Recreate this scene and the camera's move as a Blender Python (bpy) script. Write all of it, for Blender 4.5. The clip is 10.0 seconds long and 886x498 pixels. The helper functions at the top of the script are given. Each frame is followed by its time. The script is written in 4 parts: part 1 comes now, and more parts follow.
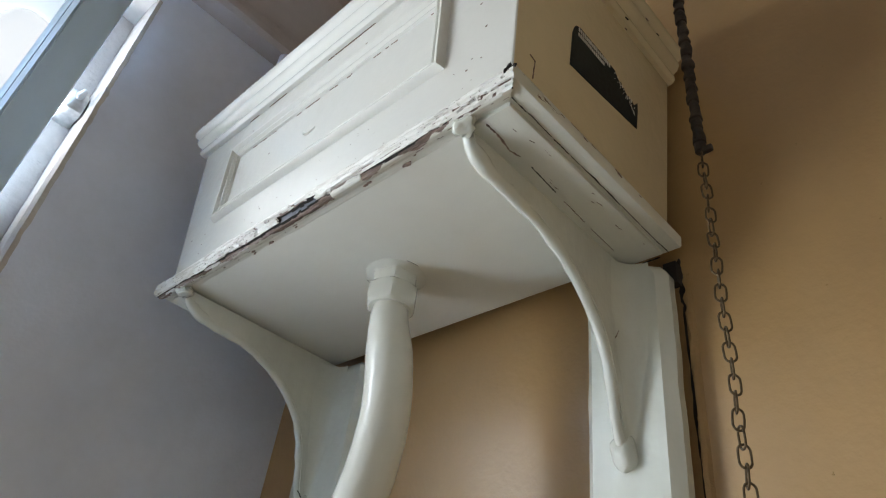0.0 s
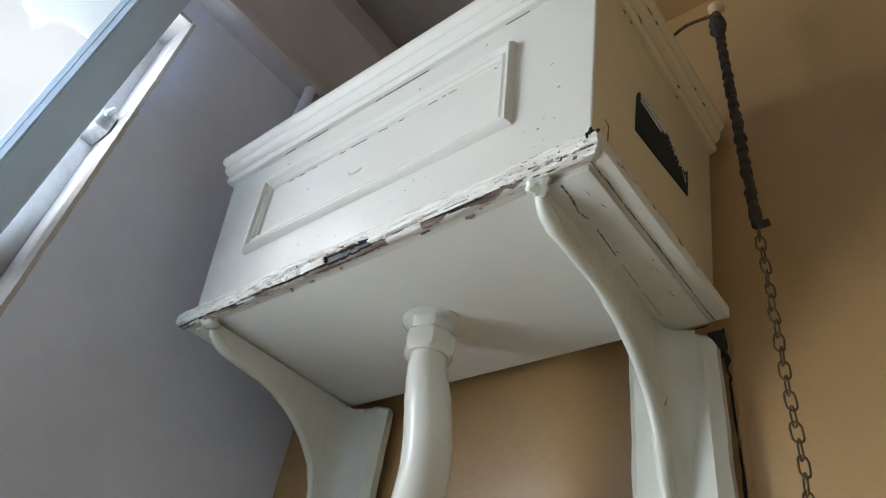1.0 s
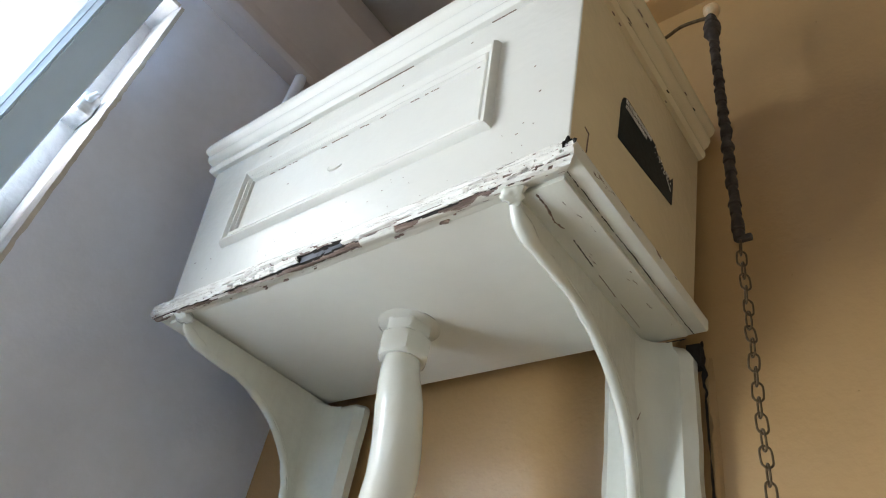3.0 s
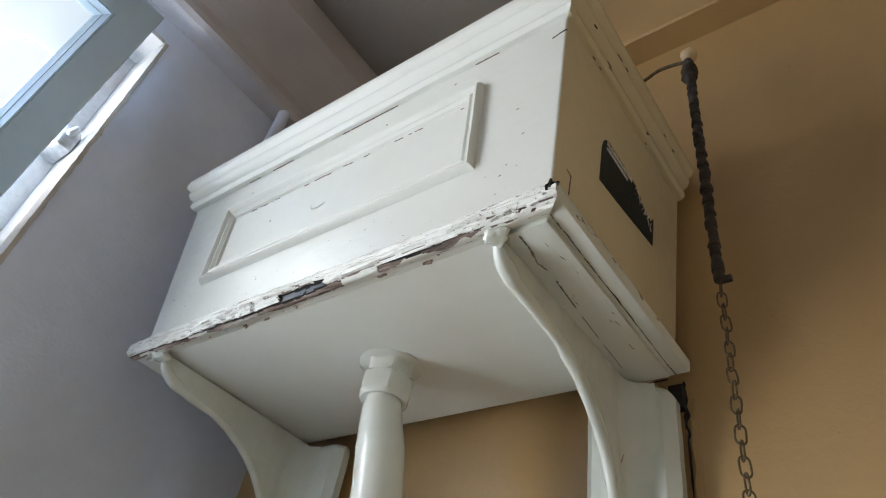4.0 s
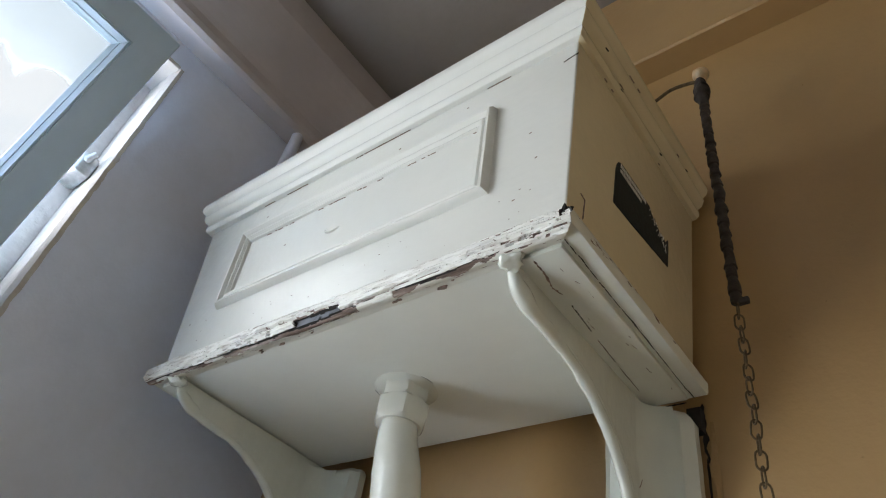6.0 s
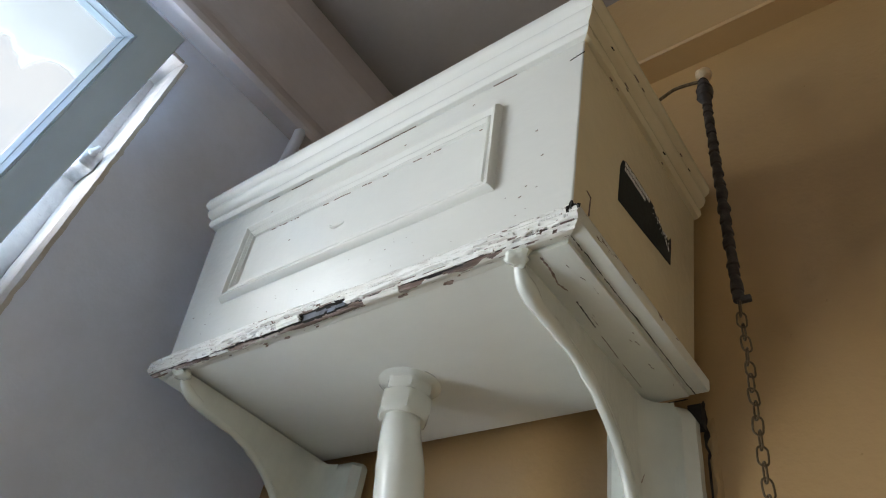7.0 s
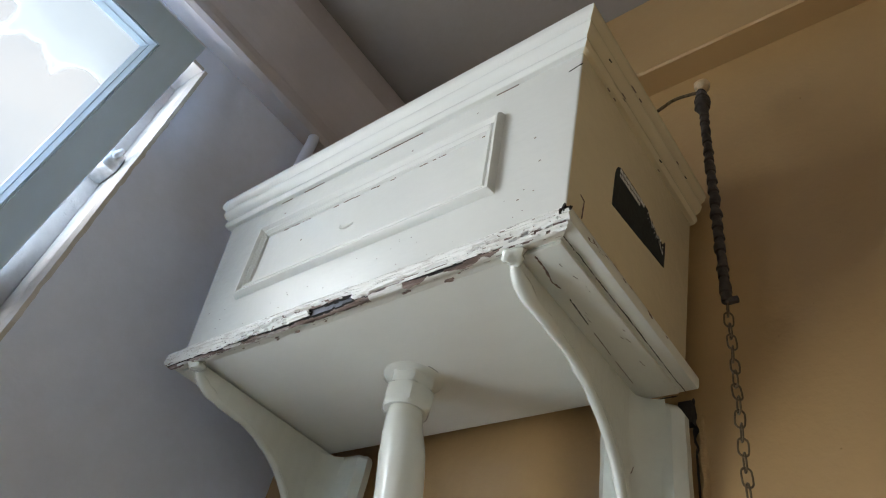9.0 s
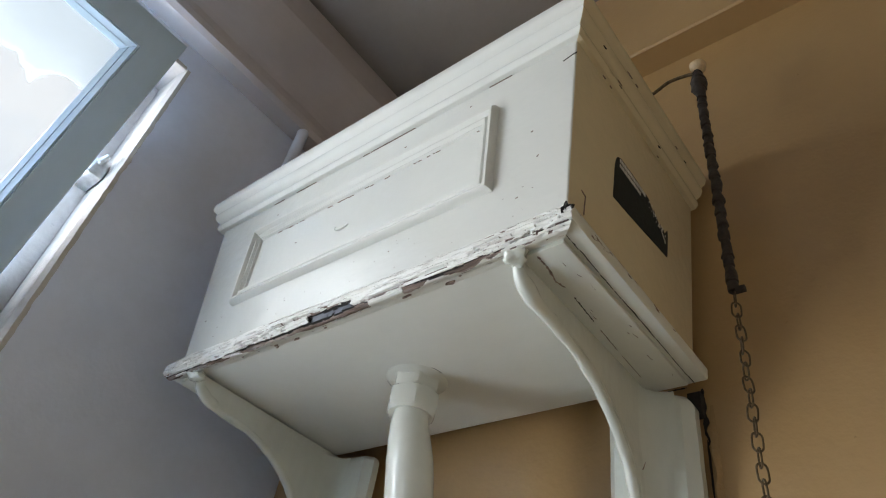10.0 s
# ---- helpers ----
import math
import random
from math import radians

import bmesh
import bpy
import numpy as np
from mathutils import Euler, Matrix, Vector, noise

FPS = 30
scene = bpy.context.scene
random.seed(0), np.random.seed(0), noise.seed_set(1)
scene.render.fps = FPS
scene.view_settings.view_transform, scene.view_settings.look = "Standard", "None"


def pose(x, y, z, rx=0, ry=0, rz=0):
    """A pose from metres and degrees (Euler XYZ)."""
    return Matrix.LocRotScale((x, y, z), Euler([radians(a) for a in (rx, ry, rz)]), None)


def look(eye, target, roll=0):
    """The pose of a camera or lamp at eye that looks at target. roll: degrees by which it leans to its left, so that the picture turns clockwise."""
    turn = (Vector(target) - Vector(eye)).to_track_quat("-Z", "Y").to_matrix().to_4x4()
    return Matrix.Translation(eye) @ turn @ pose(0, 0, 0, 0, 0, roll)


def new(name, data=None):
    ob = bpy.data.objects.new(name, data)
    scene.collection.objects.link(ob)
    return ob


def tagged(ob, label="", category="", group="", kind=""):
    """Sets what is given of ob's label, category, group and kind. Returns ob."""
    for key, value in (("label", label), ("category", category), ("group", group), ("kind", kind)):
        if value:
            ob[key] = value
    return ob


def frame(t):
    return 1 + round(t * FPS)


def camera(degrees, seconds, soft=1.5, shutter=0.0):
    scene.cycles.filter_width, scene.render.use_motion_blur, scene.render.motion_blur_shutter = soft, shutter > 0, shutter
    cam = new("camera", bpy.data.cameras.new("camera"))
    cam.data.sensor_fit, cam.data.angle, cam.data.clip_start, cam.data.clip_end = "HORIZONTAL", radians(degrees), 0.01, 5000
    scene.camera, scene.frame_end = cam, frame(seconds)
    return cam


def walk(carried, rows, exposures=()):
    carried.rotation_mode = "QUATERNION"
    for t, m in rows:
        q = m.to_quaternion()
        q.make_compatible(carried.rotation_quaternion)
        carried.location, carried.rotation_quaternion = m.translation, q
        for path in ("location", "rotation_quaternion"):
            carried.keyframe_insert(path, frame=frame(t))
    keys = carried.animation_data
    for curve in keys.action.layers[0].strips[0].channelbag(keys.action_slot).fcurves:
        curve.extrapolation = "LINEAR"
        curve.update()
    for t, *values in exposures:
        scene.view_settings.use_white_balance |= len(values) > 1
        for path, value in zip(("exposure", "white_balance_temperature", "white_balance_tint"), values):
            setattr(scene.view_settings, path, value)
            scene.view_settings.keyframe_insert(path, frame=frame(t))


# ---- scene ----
cam = camera(66.4, 10.0, soft=1.1)
PATH = [
    (0, (0.492, -0.495, 1.627), (-0.712, 0.6, 2.789), 8.3),
    (0.2, (0.434, -0.543, 1.627), (-0.697, 0.587, 2.829), 13.6),
    (0.5, (0.404, -0.562, 1.617), (-0.744, 0.45, 2.904), 20.1),
    (0.7, (0.418, -0.571, 1.622), (-0.702, 0.452, 2.926), 15.9),
    (1, (0.438, -0.549, 1.633), (-0.671, 0.548, 2.885), 11.0),
    (1.5, (0.457, -0.527, 1.632), (-0.69, 0.64, 2.782), 9.5),
    (2, (0.457, -0.516, 1.629), (-0.703, 0.697, 2.715), 8.3),
    (2.5, (0.466, -0.492, 1.643), (-0.705, 0.721, 2.72), 9.4),
    (3, (0.453, -0.537, 1.658), (-0.669, 0.583, 2.877), 12.6),
    (3.2, (0.449, -0.545, 1.660), (-0.647, 0.574, 2.905), 12.7),
    (4.5, (0.459, -0.537, 1.667), (-0.594, 0.539, 2.984), 11.9),
    (5, (0.464, -0.533, 1.672), (-0.604, 0.529, 2.988), 11.5),
    (5.5, (0.461, -0.538, 1.672), (-0.615, 0.511, 2.991), 12.2),
    (6.8, (0.448, -0.558, 1.661), (-0.607, 0.495, 2.997), 13.0),
    (7, (0.45, -0.554, 1.662), (-0.61, 0.503, 2.988), 12.9),
    (7.5, (0.451, -0.547, 1.663), (-0.632, 0.515, 2.966), 12.5),
    (8, (0.449, -0.553, 1.667), (-0.623, 0.491, 2.994), 12.3),
    (8.5, (0.465, -0.56, 1.657), (-0.601, 0.457, 3.009), 13.4),
    (9, (0.474, -0.561, 1.636), (-0.611, 0.459, 2.972), 14.8),
    (9.5, (0.469, -0.561, 1.658), (-0.688, 0.53, 2.87), 11.1),
    (10, (0.468, -0.567, 1.659), (-0.621, 0.497, 2.956), 11.5),
]
EXPOSURES = [(0, 0.07), (0.5, 0.20), (1, 0.03), (1.5, 0.27), (2, 0.60), (2.5, 0.58), (3, 0.42), (4.5, 0.06), (7, -0.02), (10, -0.02)]
walk(cam, [(t, look(eye, target, roll)) for t, eye, target, roll in PATH], EXPOSURES)


# ---- world and light ----
SKY_EL, SKY_ROT = radians(48), radians(60)
world = bpy.data.worlds.new("sky")
scene.world = world
world.use_nodes = True
wn = world.node_tree
sky = wn.nodes.new("ShaderNodeTexSky")
sky.sky_type, sky.sun_disc = "NISHITA", False
sky.sun_elevation, sky.sun_rotation = SKY_EL, SKY_ROT
wn.links.new(sky.outputs[0], wn.nodes["Background"].inputs[0])
wn.nodes["Background"].inputs[1].default_value = 0.15

# bright overcast daylight in the window opening
sun_data = bpy.data.lights.new("window_daylight", "AREA")
sun_data.shape, sun_data.size, sun_data.size_y = "RECTANGLE", 1.0, 1.7
sun_data.energy = 67.0
sun_data.color = (0.925, 0.965, 1.0)
daylight = new("window_daylight", sun_data)
daylight.matrix_world = look((-0.85, -0.80, 1.74), (0.7, -0.74, 1.60))


# ---- materials ----
def nodes_of(name):
    m = bpy.data.materials.new(name)
    m.use_nodes = True
    return m, m.node_tree, m.node_tree.nodes["Principled BSDF"]


def noise_tex(nt, scale, detail=4.0, stretch=(1, 1, 1), rough=0.55):
    tc, mp, n = (nt.nodes.new("ShaderNode" + k) for k in ("TexCoord", "Mapping", "TexNoise"))
    mp.inputs["Scale"].default_value = stretch
    n.inputs["Scale"].default_value, n.inputs["Detail"].default_value, n.inputs["Roughness"].default_value = scale, detail, rough
    nt.links.new(tc.outputs["Object"], mp.inputs[0])
    nt.links.new(mp.outputs[0], n.inputs[0])
    return n.outputs[0]


def ramp(nt, fac, stops):
    r = nt.nodes.new("ShaderNodeValToRGB")
    while len(r.color_ramp.elements) < len(stops):
        r.color_ramp.elements.new(0.5)
    for e, (p, c) in zip(r.color_ramp.elements, stops):
        e.position = p
        e.color = (*c, 1) if len(c) == 3 else c
    nt.links.new(fac, r.inputs[0])
    return r.outputs[0]


def blend(nt, fac, a, b):
    x = nt.nodes.new("ShaderNodeMix")
    x.data_type = "RGBA"
    for sock, v in ((x.inputs[0], fac), (x.inputs[6], a), (x.inputs[7], b)):
        if isinstance(v, (int, float)):
            sock.default_value = v
        elif isinstance(v, tuple):
            sock.default_value = (*v, 1)
        else:
            nt.links.new(v, sock)
    return x.outputs[2]


def bumps(nt, bsdf, layers):
    """layers: (height socket, strength, distance)"""
    last = None
    for h, st, d in layers:
        b = nt.nodes.new("ShaderNodeBump")
        b.inputs["Strength"].default_value, b.inputs["Distance"].default_value = st, d
        nt.links.new(h, b.inputs["Height"])
        if last:
            nt.links.new(last, b.inputs["Normal"])
        last = b.outputs[0]
    nt.links.new(last, bsdf.inputs["Normal"])


def paint(name, col, rough, worn, var=0.06, stretch=(1, 1, 1), chips=0.0, chip_col=(0.10, 0.075, 0.055), coat=0.0,
          fine=260, fine_d=0.0006, broad=14, broad_d=0.002, spec=0.5):
    """Brushed paint: soft stains, fine relief, small chips."""
    m, nt, b = nodes_of(name)
    n1, n2 = noise_tex(nt, 5.5, 5), noise_tex(nt, 60, 4, stretch)
    c1 = tuple(max(0.0, c * (1 - 2 * var)) for c in col)
    c = ramp(nt, n1, [(0.3, c1), (0.62, col)])
    c = blend(nt, ramp(nt, n2, [(0.35, (worn,) * 3), (0.6, (0, 0, 0))]), c, tuple(x * 0.72 for x in col))
    if chips:
        spot = ramp(nt, noise_tex(nt, 85, 3, stretch, 0.7), [(0.70 - chips, (0, 0, 0)), (0.72 - chips, (1, 1, 1))])
        c = blend(nt, spot, c, chip_col)
    nt.links.new(c, b.inputs["Base Color"])
    b.inputs["Roughness"].default_value, b.inputs["Specular IOR Level"].default_value = rough, spec
    b.inputs["Coat Weight"].default_value = coat
    b.inputs["Coat Roughness"].default_value = 0.15
    bumps(nt, b, [(noise_tex(nt, broad, 3), 0.5, broad_d), (noise_tex(nt, fine, 2, stretch), 0.35, fine_d)])
    return m


def plain(name, col, rough, metal=0.0, var=0.25, scale=90, bump=0.0006):
    m, nt, b = nodes_of(name)
    n = noise_tex(nt, scale, 4)
    nt.links.new(ramp(nt, n, [(0.3, tuple(c * (1 - var) for c in col)), (0.7, tuple(min(1, c * (1 + var)) for c in col))]), b.inputs["Base Color"])
    b.inputs["Roughness"].default_value, b.inputs["Metallic"].default_value = rough, metal
    bumps(nt, b, [(n, 0.5, bump)])
    return m


M_FRONT = paint("gloss_white_paint", (0.725, 0.73, 0.69), 0.25, 0.03, 0.02, (0.3, 0.8, 1), 0.0, coat=0.0, spec=0.24, fine=150, fine_d=0.0005, broad=26, broad_d=0.0022)
M_BASE = paint("gloss_white_underside", (0.75, 0.755, 0.70), 0.34, 0.06, 0.04, (0.4, 1, 1), 0.0, coat=0.1, fine_d=0.0003, broad=18, broad_d=0.0015)
M_BRACKET = paint("thick_white_paint", (0.72, 0.755, 0.695), 0.24, 0.16, 0.08, (1, 1, 0.3), 0.0, coat=0.35, fine=120, fine_d=0.0013, broad=26, broad_d=0.0028)
M_PIPE = paint("pipe_white_paint", (0.74, 0.75, 0.69), 0.24, 0.10, 0.05, (1, 1, 0.25), 0.0, coat=0.35, fine=140, fine_d=0.0004, broad=30, broad_d=0.0018)
M_TAN = paint("tan_wall_paint", (0.43, 0.272, 0.112), 0.37, 0.08, 0.05, (1, 1, 1), 0.0, coat=0.0, spec=1.0, fine=150, fine_d=0.0013, broad=9, broad_d=0.004)
# yellowed paint of the right face; on the right cornice it paints shade
M_CREAM = paint("yellowed_white_and_shade_paint", (0.70, 0.61, 0.41), 0.24, 0.06, 0.03, (0.8, 0.8, 1), 0.0, coat=0.0, spec=0.17, fine=130, fine_d=0.0007, broad=24, broad_d=0.0020)
M_GREY = paint("lavender_grey_wall_paint", (0.76, 0.82, 0.97), 0.5, 0.10, 0.06, fine=190, fine_d=0.0009, broad=7, broad_d=0.005)
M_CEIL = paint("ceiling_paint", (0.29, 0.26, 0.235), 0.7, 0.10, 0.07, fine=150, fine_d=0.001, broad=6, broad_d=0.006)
M_BEAM = paint("beam_paint", (0.57, 0.53, 0.54), 0.5, 0.12, 0.08, (1, 0.2, 1), fine=120, fine_d=0.001, broad=12, broad_d=0.004)
M_PLASTER = paint("reveal_plaster", (0.60, 0.565, 0.54), 0.7, 0.45, 0.14, chips=0.03, chip_col=(0.45, 0.42, 0.40), fine=110, fine_d=0.0025, broad=25, broad_d=0.006)
M_SASH = paint("grey_blue_sash_paint", (0.58, 0.75, 0.93), 0.35, 0.08, 0.04, (1, 1, 0.3), coat=0.2, fine_d=0.0004)
M_FLOOR = plain("floor_bounce", (0.64, 0.66, 0.63), 0.5, scale=20)
M_PALE = paint("pale_wall_paint", (0.72, 0.70, 0.65), 0.5, 0.08)
M_EAST = paint("beige_wall_paint", (0.48, 0.415, 0.33), 0.5, 0.08)
# dark fill of cracks and joints, also painted shade in the bracket gap
M_DARK = plain("dark_cracks_and_shade", (0.02, 0.018, 0.016), 0.9, scale=300)
M_TAPE = plain("dark_brown_tape", (0.030, 0.022, 0.017), 0.6, var=0.5, scale=160, bump=0.002)
M_RUST = plain("tarnished_brass", (0.115, 0.085, 0.05), 0.45, 0.75, 0.5, 240, 0.001)
M_BONE = plain("yellowed_knob", (0.62, 0.46, 0.27), 0.4, var=0.25, scale=120)
M_LABEL = plain("black_sticker", (0.012, 0.018, 0.018), 0.8, var=0.4, scale=220)
M_SILVER = plain("silver_print", (0.75, 0.75, 0.72), 0.5, var=0.2)
M_WOOD = plain("bare_grey_wood", (0.23, 0.17, 0.14), 0.85, var=0.5, scale=180, bump=0.002)
M_STEEL = plain("latch_metal", (0.60, 0.60, 0.60), 0.3, 0.8, 0.2)
M_SLATE = plain("slate_primer", (0.13, 0.14, 0.17), 0.6, var=0.35, scale=60)
M_CAULK = paint("tan_caulk", (0.40, 0.262, 0.12), 0.6, 0.2, 0.1, fine=300, fine_d=0.002, broad=60, broad_d=0.004)


def lip_wood():
    """Old grey-brown wood and primer, seen where the paint has gone."""
    m, nt, b = nodes_of("weathered_lip_wood")
    grain = noise_tex(nt, 60, 6, (0.25, 1.5, 3.0), 0.7)
    nt.links.new(ramp(nt, grain, [(0.3, (0.05, 0.04, 0.036)), (0.5, (0.24, 0.175, 0.15)), (0.66, (0.52, 0.46, 0.43))]), b.inputs["Base Color"])
    b.inputs["Roughness"].default_value = 0.85
    bumps(nt, b, [(grain, 0.8, 0.004)])
    return m


def plate_paint():
    """Thick brittle white paint, a little different on every flake."""
    m, nt, b = nodes_of("brittle_white_paint")
    tone = ramp(nt, noise_tex(nt, 46, 4, (0.35, 1, 1.6), 0.6), [(0.28, (0.64, 0.62, 0.57)), (0.44, (0.78, 0.78, 0.74)), (0.7, (0.84, 0.85, 0.82))])
    dirt = ramp(nt, noise_tex(nt, 120, 6, (0.35, 1, 1.8), 0.72), [(0.54, (0, 0, 0)), (0.68, (0.55,) * 3)])
    nt.links.new(blend(nt, dirt, tone, (0.30, 0.24, 0.20)), b.inputs["Base Color"])
    b.inputs["Roughness"].default_value = 0.35
    bumps(nt, b, [(noise_tex(nt, 110, 4, (0.4, 1, 1.5)), 0.8, 0.003), (noise_tex(nt, 420, 2), 0.5, 0.001)])
    return m


M_LIPWOOD, M_PLATE = lip_wood(), plate_paint()


def side_paint():
    """Underside margin and lip: thick white paint with cracks and a few brown scars."""
    m, nt, b = nodes_of("cracked_white_paint")
    n = noise_tex(nt, 9, 5)
    c = ramp(nt, n, [(0.3, (0.64, 0.665, 0.61)), (0.6, (0.74, 0.765, 0.71))])
    crack = ramp(nt, noise_tex(nt, 34, 6, (3.2, 0.35, 1.5), 0.72), [(0.655, (0, 0, 0)), (0.675, (1, 1, 1))])
    c = blend(nt, crack, c, (0.16, 0.12, 0.09))
    nt.links.new(c, b.inputs["Base Color"])
    b.inputs["Roughness"].default_value = 0.3
    bumps(nt, b, [(noise_tex(nt, 24, 4, (1.5, 0.5, 1)), 0.5, 0.003), (noise_tex(nt, 180, 2), 0.3, 0.0006)])
    return m


M_SIDE = side_paint()


def glass_mat():
    """Wavy old pane with grey translucent patches."""
    m, nt, b = nodes_of("clouded_window_glass")
    out = nt.nodes["Material Output"]
    clear, clouding, mix, gl = (nt.nodes.new("ShaderNode" + k) for k in ("BsdfTransparent", "BsdfTranslucent", "MixShader", "MixShader"))
    clouding.inputs[0].default_value = (0.20, 0.215, 0.225, 1)
    clear.inputs[0].default_value = (0.97, 0.985, 1.0, 1)
    tc, sep = nt.nodes.new("ShaderNodeTexCoord"), nt.nodes.new("ShaderNodeSeparateXYZ")
    nt.links.new(tc.outputs["Object"], sep.inputs[0])
    cells = nt.nodes.new("ShaderNodeTexVoronoi")
    cells.inputs["Scale"].default_value = 9.0
    nt.links.new(tc.outputs["Object"], cells.inputs["Vector"])

    def math_node(op, a, b):
        q = nt.nodes.new("ShaderNodeMath")
        q.operation = op
        for sock, v in zip(q.inputs, (a, b)):
            if isinstance(v, float):
                sock.default_value = v
            else:
                nt.links.new(v, sock)
        return q.outputs[0]

    # the patches thicken towards the upper corner
    corner_spread = math_node("ADD", math_node("MULTIPLY", sep.outputs[2], 1.3), math_node("MULTIPLY", sep.outputs[1], 0.7))
    corner_spread = math_node("ADD", corner_spread, math_node("MULTIPLY", noise_tex(nt, 7.0, 4, (1, 1, 0.8)), 0.45))
    corner_spread = math_node("ADD", corner_spread, math_node("MULTIPLY", cells.outputs["Distance"], 0.25))
    corner_spread = math_node("SUBTRACT", corner_spread, 2.50)
    patch = ramp(nt, corner_spread, [(0.40, (0.05,) * 3), (0.42, (0.93,) * 3), (0.50, (0.95,) * 3), (0.515, (0.975,) * 3), (0.60, (0.975,) * 3), (0.615, (0.985,) * 3)])
    nt.links.new(patch, mix.inputs[0])
    nt.links.new(clear.outputs[0], mix.inputs[1])
    nt.links.new(clouding.outputs[0], mix.inputs[2])
    b.inputs["Roughness"].default_value = 0.1
    gl.inputs[0].default_value = 0.04
    nt.links.new(mix.outputs[0], gl.inputs[1])
    nt.links.new(b.outputs[0], gl.inputs[2])
    nt.links.new(gl.outputs[0], out.inputs[0])
    return m


M_GLASS = glass_mat()


def backdrop_mat():
    m, nt, b = nodes_of("overcast_sky")
    em = nt.nodes.new("ShaderNodeEmission")
    nt.links.new(ramp(nt, noise_tex(nt, 1.6, 4), [(0.35, (0.80, 0.86, 0.92)), (0.6, (1.0, 1.0, 1.0))]), em.inputs[0])
    em.inputs[1].default_value = 0.95
    nt.links.new(em.outputs[0], nt.nodes["Material Output"].inputs[0])
    return m


M_SKY = backdrop_mat()


# ---- building helpers ----
def thing(name, at, label, category, group="", kind=""):
    ob = new(name)
    ob.empty_display_size = 0.05
    ob.location = at
    return tagged(ob, label, category, group, kind)


def part(name, bm, material, parent=None, label="", smooth=True):
    me = bpy.data.meshes.new(name)
    bmesh.ops.recalc_face_normals(bm, faces=bm.faces)
    bm.to_mesh(me)
    bm.free()
    for mt in material if isinstance(material, (list, tuple)) else [material]:
        me.materials.append(mt)
    if smooth:
        for p in me.polygons:
            p.use_smooth = True
        me.set_sharp_from_angle(angle=radians(38))
    ob = new(name, me)
    if parent is not None:
        ob.parent = parent
        ob.matrix_parent_inverse = Matrix.Translation(-parent.location) if parent.type == "EMPTY" else Matrix.Identity(4)
    if label:
        tagged(ob, label)
    return ob


def hull(corners, bevel=0.0, seg=2):
    """A six-sided block from eight corners: four below, four above, both counterclockwise."""
    bm = bmesh.new()
    v = [bm.verts.new(c) for c in corners]
    for f in ((3, 2, 1, 0), (4, 5, 6, 7), (0, 1, 5, 4), (1, 2, 6, 5), (2, 3, 7, 6), (3, 0, 4, 7)):
        bm.faces.new([v[i] for i in f])
    if bevel:
        bmesh.ops.bevel(bm, geom=list(bm.edges), offset=bevel, segments=seg, profile=0.5, affect="EDGES")
    return bm


def block(x0, x1, y0, y1, z0, z1, bevel=0.0, seg=2):
    return hull([(x0, y0, z0), (x1, y0, z0), (x1, y1, z0), (x0, y1, z0), (x0, y0, z1), (x1, y0, z1), (x1, y1, z1), (x0, y1, z1)], bevel, seg)


def strip(bm, rings, closed=False, caps=True):
    """Joins rings of points into a skin."""
    vs = [[bm.verts.new(p) for p in r] for r in rings]
    n = len(vs[0])
    for a, b in zip(vs, vs[1:]):
        for k in range(n if closed else n - 1):
            bm.faces.new((a[k], a[(k + 1) % n], b[(k + 1) % n], b[k]))
    if caps and closed:
        bm.faces.new(vs[0][::-1])
        bm.faces.new(vs[-1])
    return vs


def tube(points, radii, sides=16, wobble=0.0):
    """A round tube along points, with one radius a point."""
    bm = bmesh.new()
    pts = [Vector(p) for p in points]
    rings, up = [], Vector((0.3, -0.9, 0.2)).normalized()
    for i, p in enumerate(pts):
        d = (pts[min(i + 1, len(pts) - 1)] - pts[max(i - 1, 0)]).normalized()
        a = (up - d * up.dot(d)).normalized()
        b = d.cross(a)
        up = a
        rings.append([p + (a * math.cos(t) + b * math.sin(t)) * radii[i] * (1 + wobble * noise.noise(p * 90 + Vector((math.cos(t), math.sin(t), 0)) * 1.3))
                      for t in (2 * math.pi * k / sides for k in range(sides))])
    strip(bm, rings, True)
    return bm


def smooth_path(keys, n):
    """A smooth line through a few keys."""
    k = [Vector(p) for p in keys]
    k = [2 * k[0] - k[1]] + k + [2 * k[-1] - k[-2]]
    out = []
    for i in range(1, len(k) - 2):
        for j in range(n):
            t = j / n
            a, b, c, d = k[i - 1:i + 3]
            out.append(0.5 * (2 * b + (c - a) * t + (2 * a - 5 * b + 4 * c - d) * t * t + (3 * b - a - 3 * c + d) * t ** 3))
    return out + [k[-2]]


def moulding(path, profile, normals):
    """A profile of (outward, up) points swept along a line of corners, with an outward offset direction at each."""
    bm = bmesh.new()
    strip(bm, [[(p[0] + n[0] * o, p[1] + n[1] * o, p[2] + u) for o, u in profile] for p, n in zip(path, normals)], True)
    return bm


def structure(name, bm, mat, label, category):
    return tagged(part(name, bm, mat, None, "", False), label, category, kind="structure")


# ---- the room ----
XW, YN, XE, YS, ZC = -0.375, 0.02, 1.25, -1.25, 2.80
OY0, OY1, OZ0, OZ1 = -1.02, -0.403, 1.05, 2.54
# unseen floor, east and south walls; tones and distances chosen for bounce light
structure("floor", block(XW - 0.2, XE + 0.1, YS - 0.1, YN + 0.1, -0.1, 0.0), M_FLOOR, "unseen pale grey floor, toned for bounce light", "floor")
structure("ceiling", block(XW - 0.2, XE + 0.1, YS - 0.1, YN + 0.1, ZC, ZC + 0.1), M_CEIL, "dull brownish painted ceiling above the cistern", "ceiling")
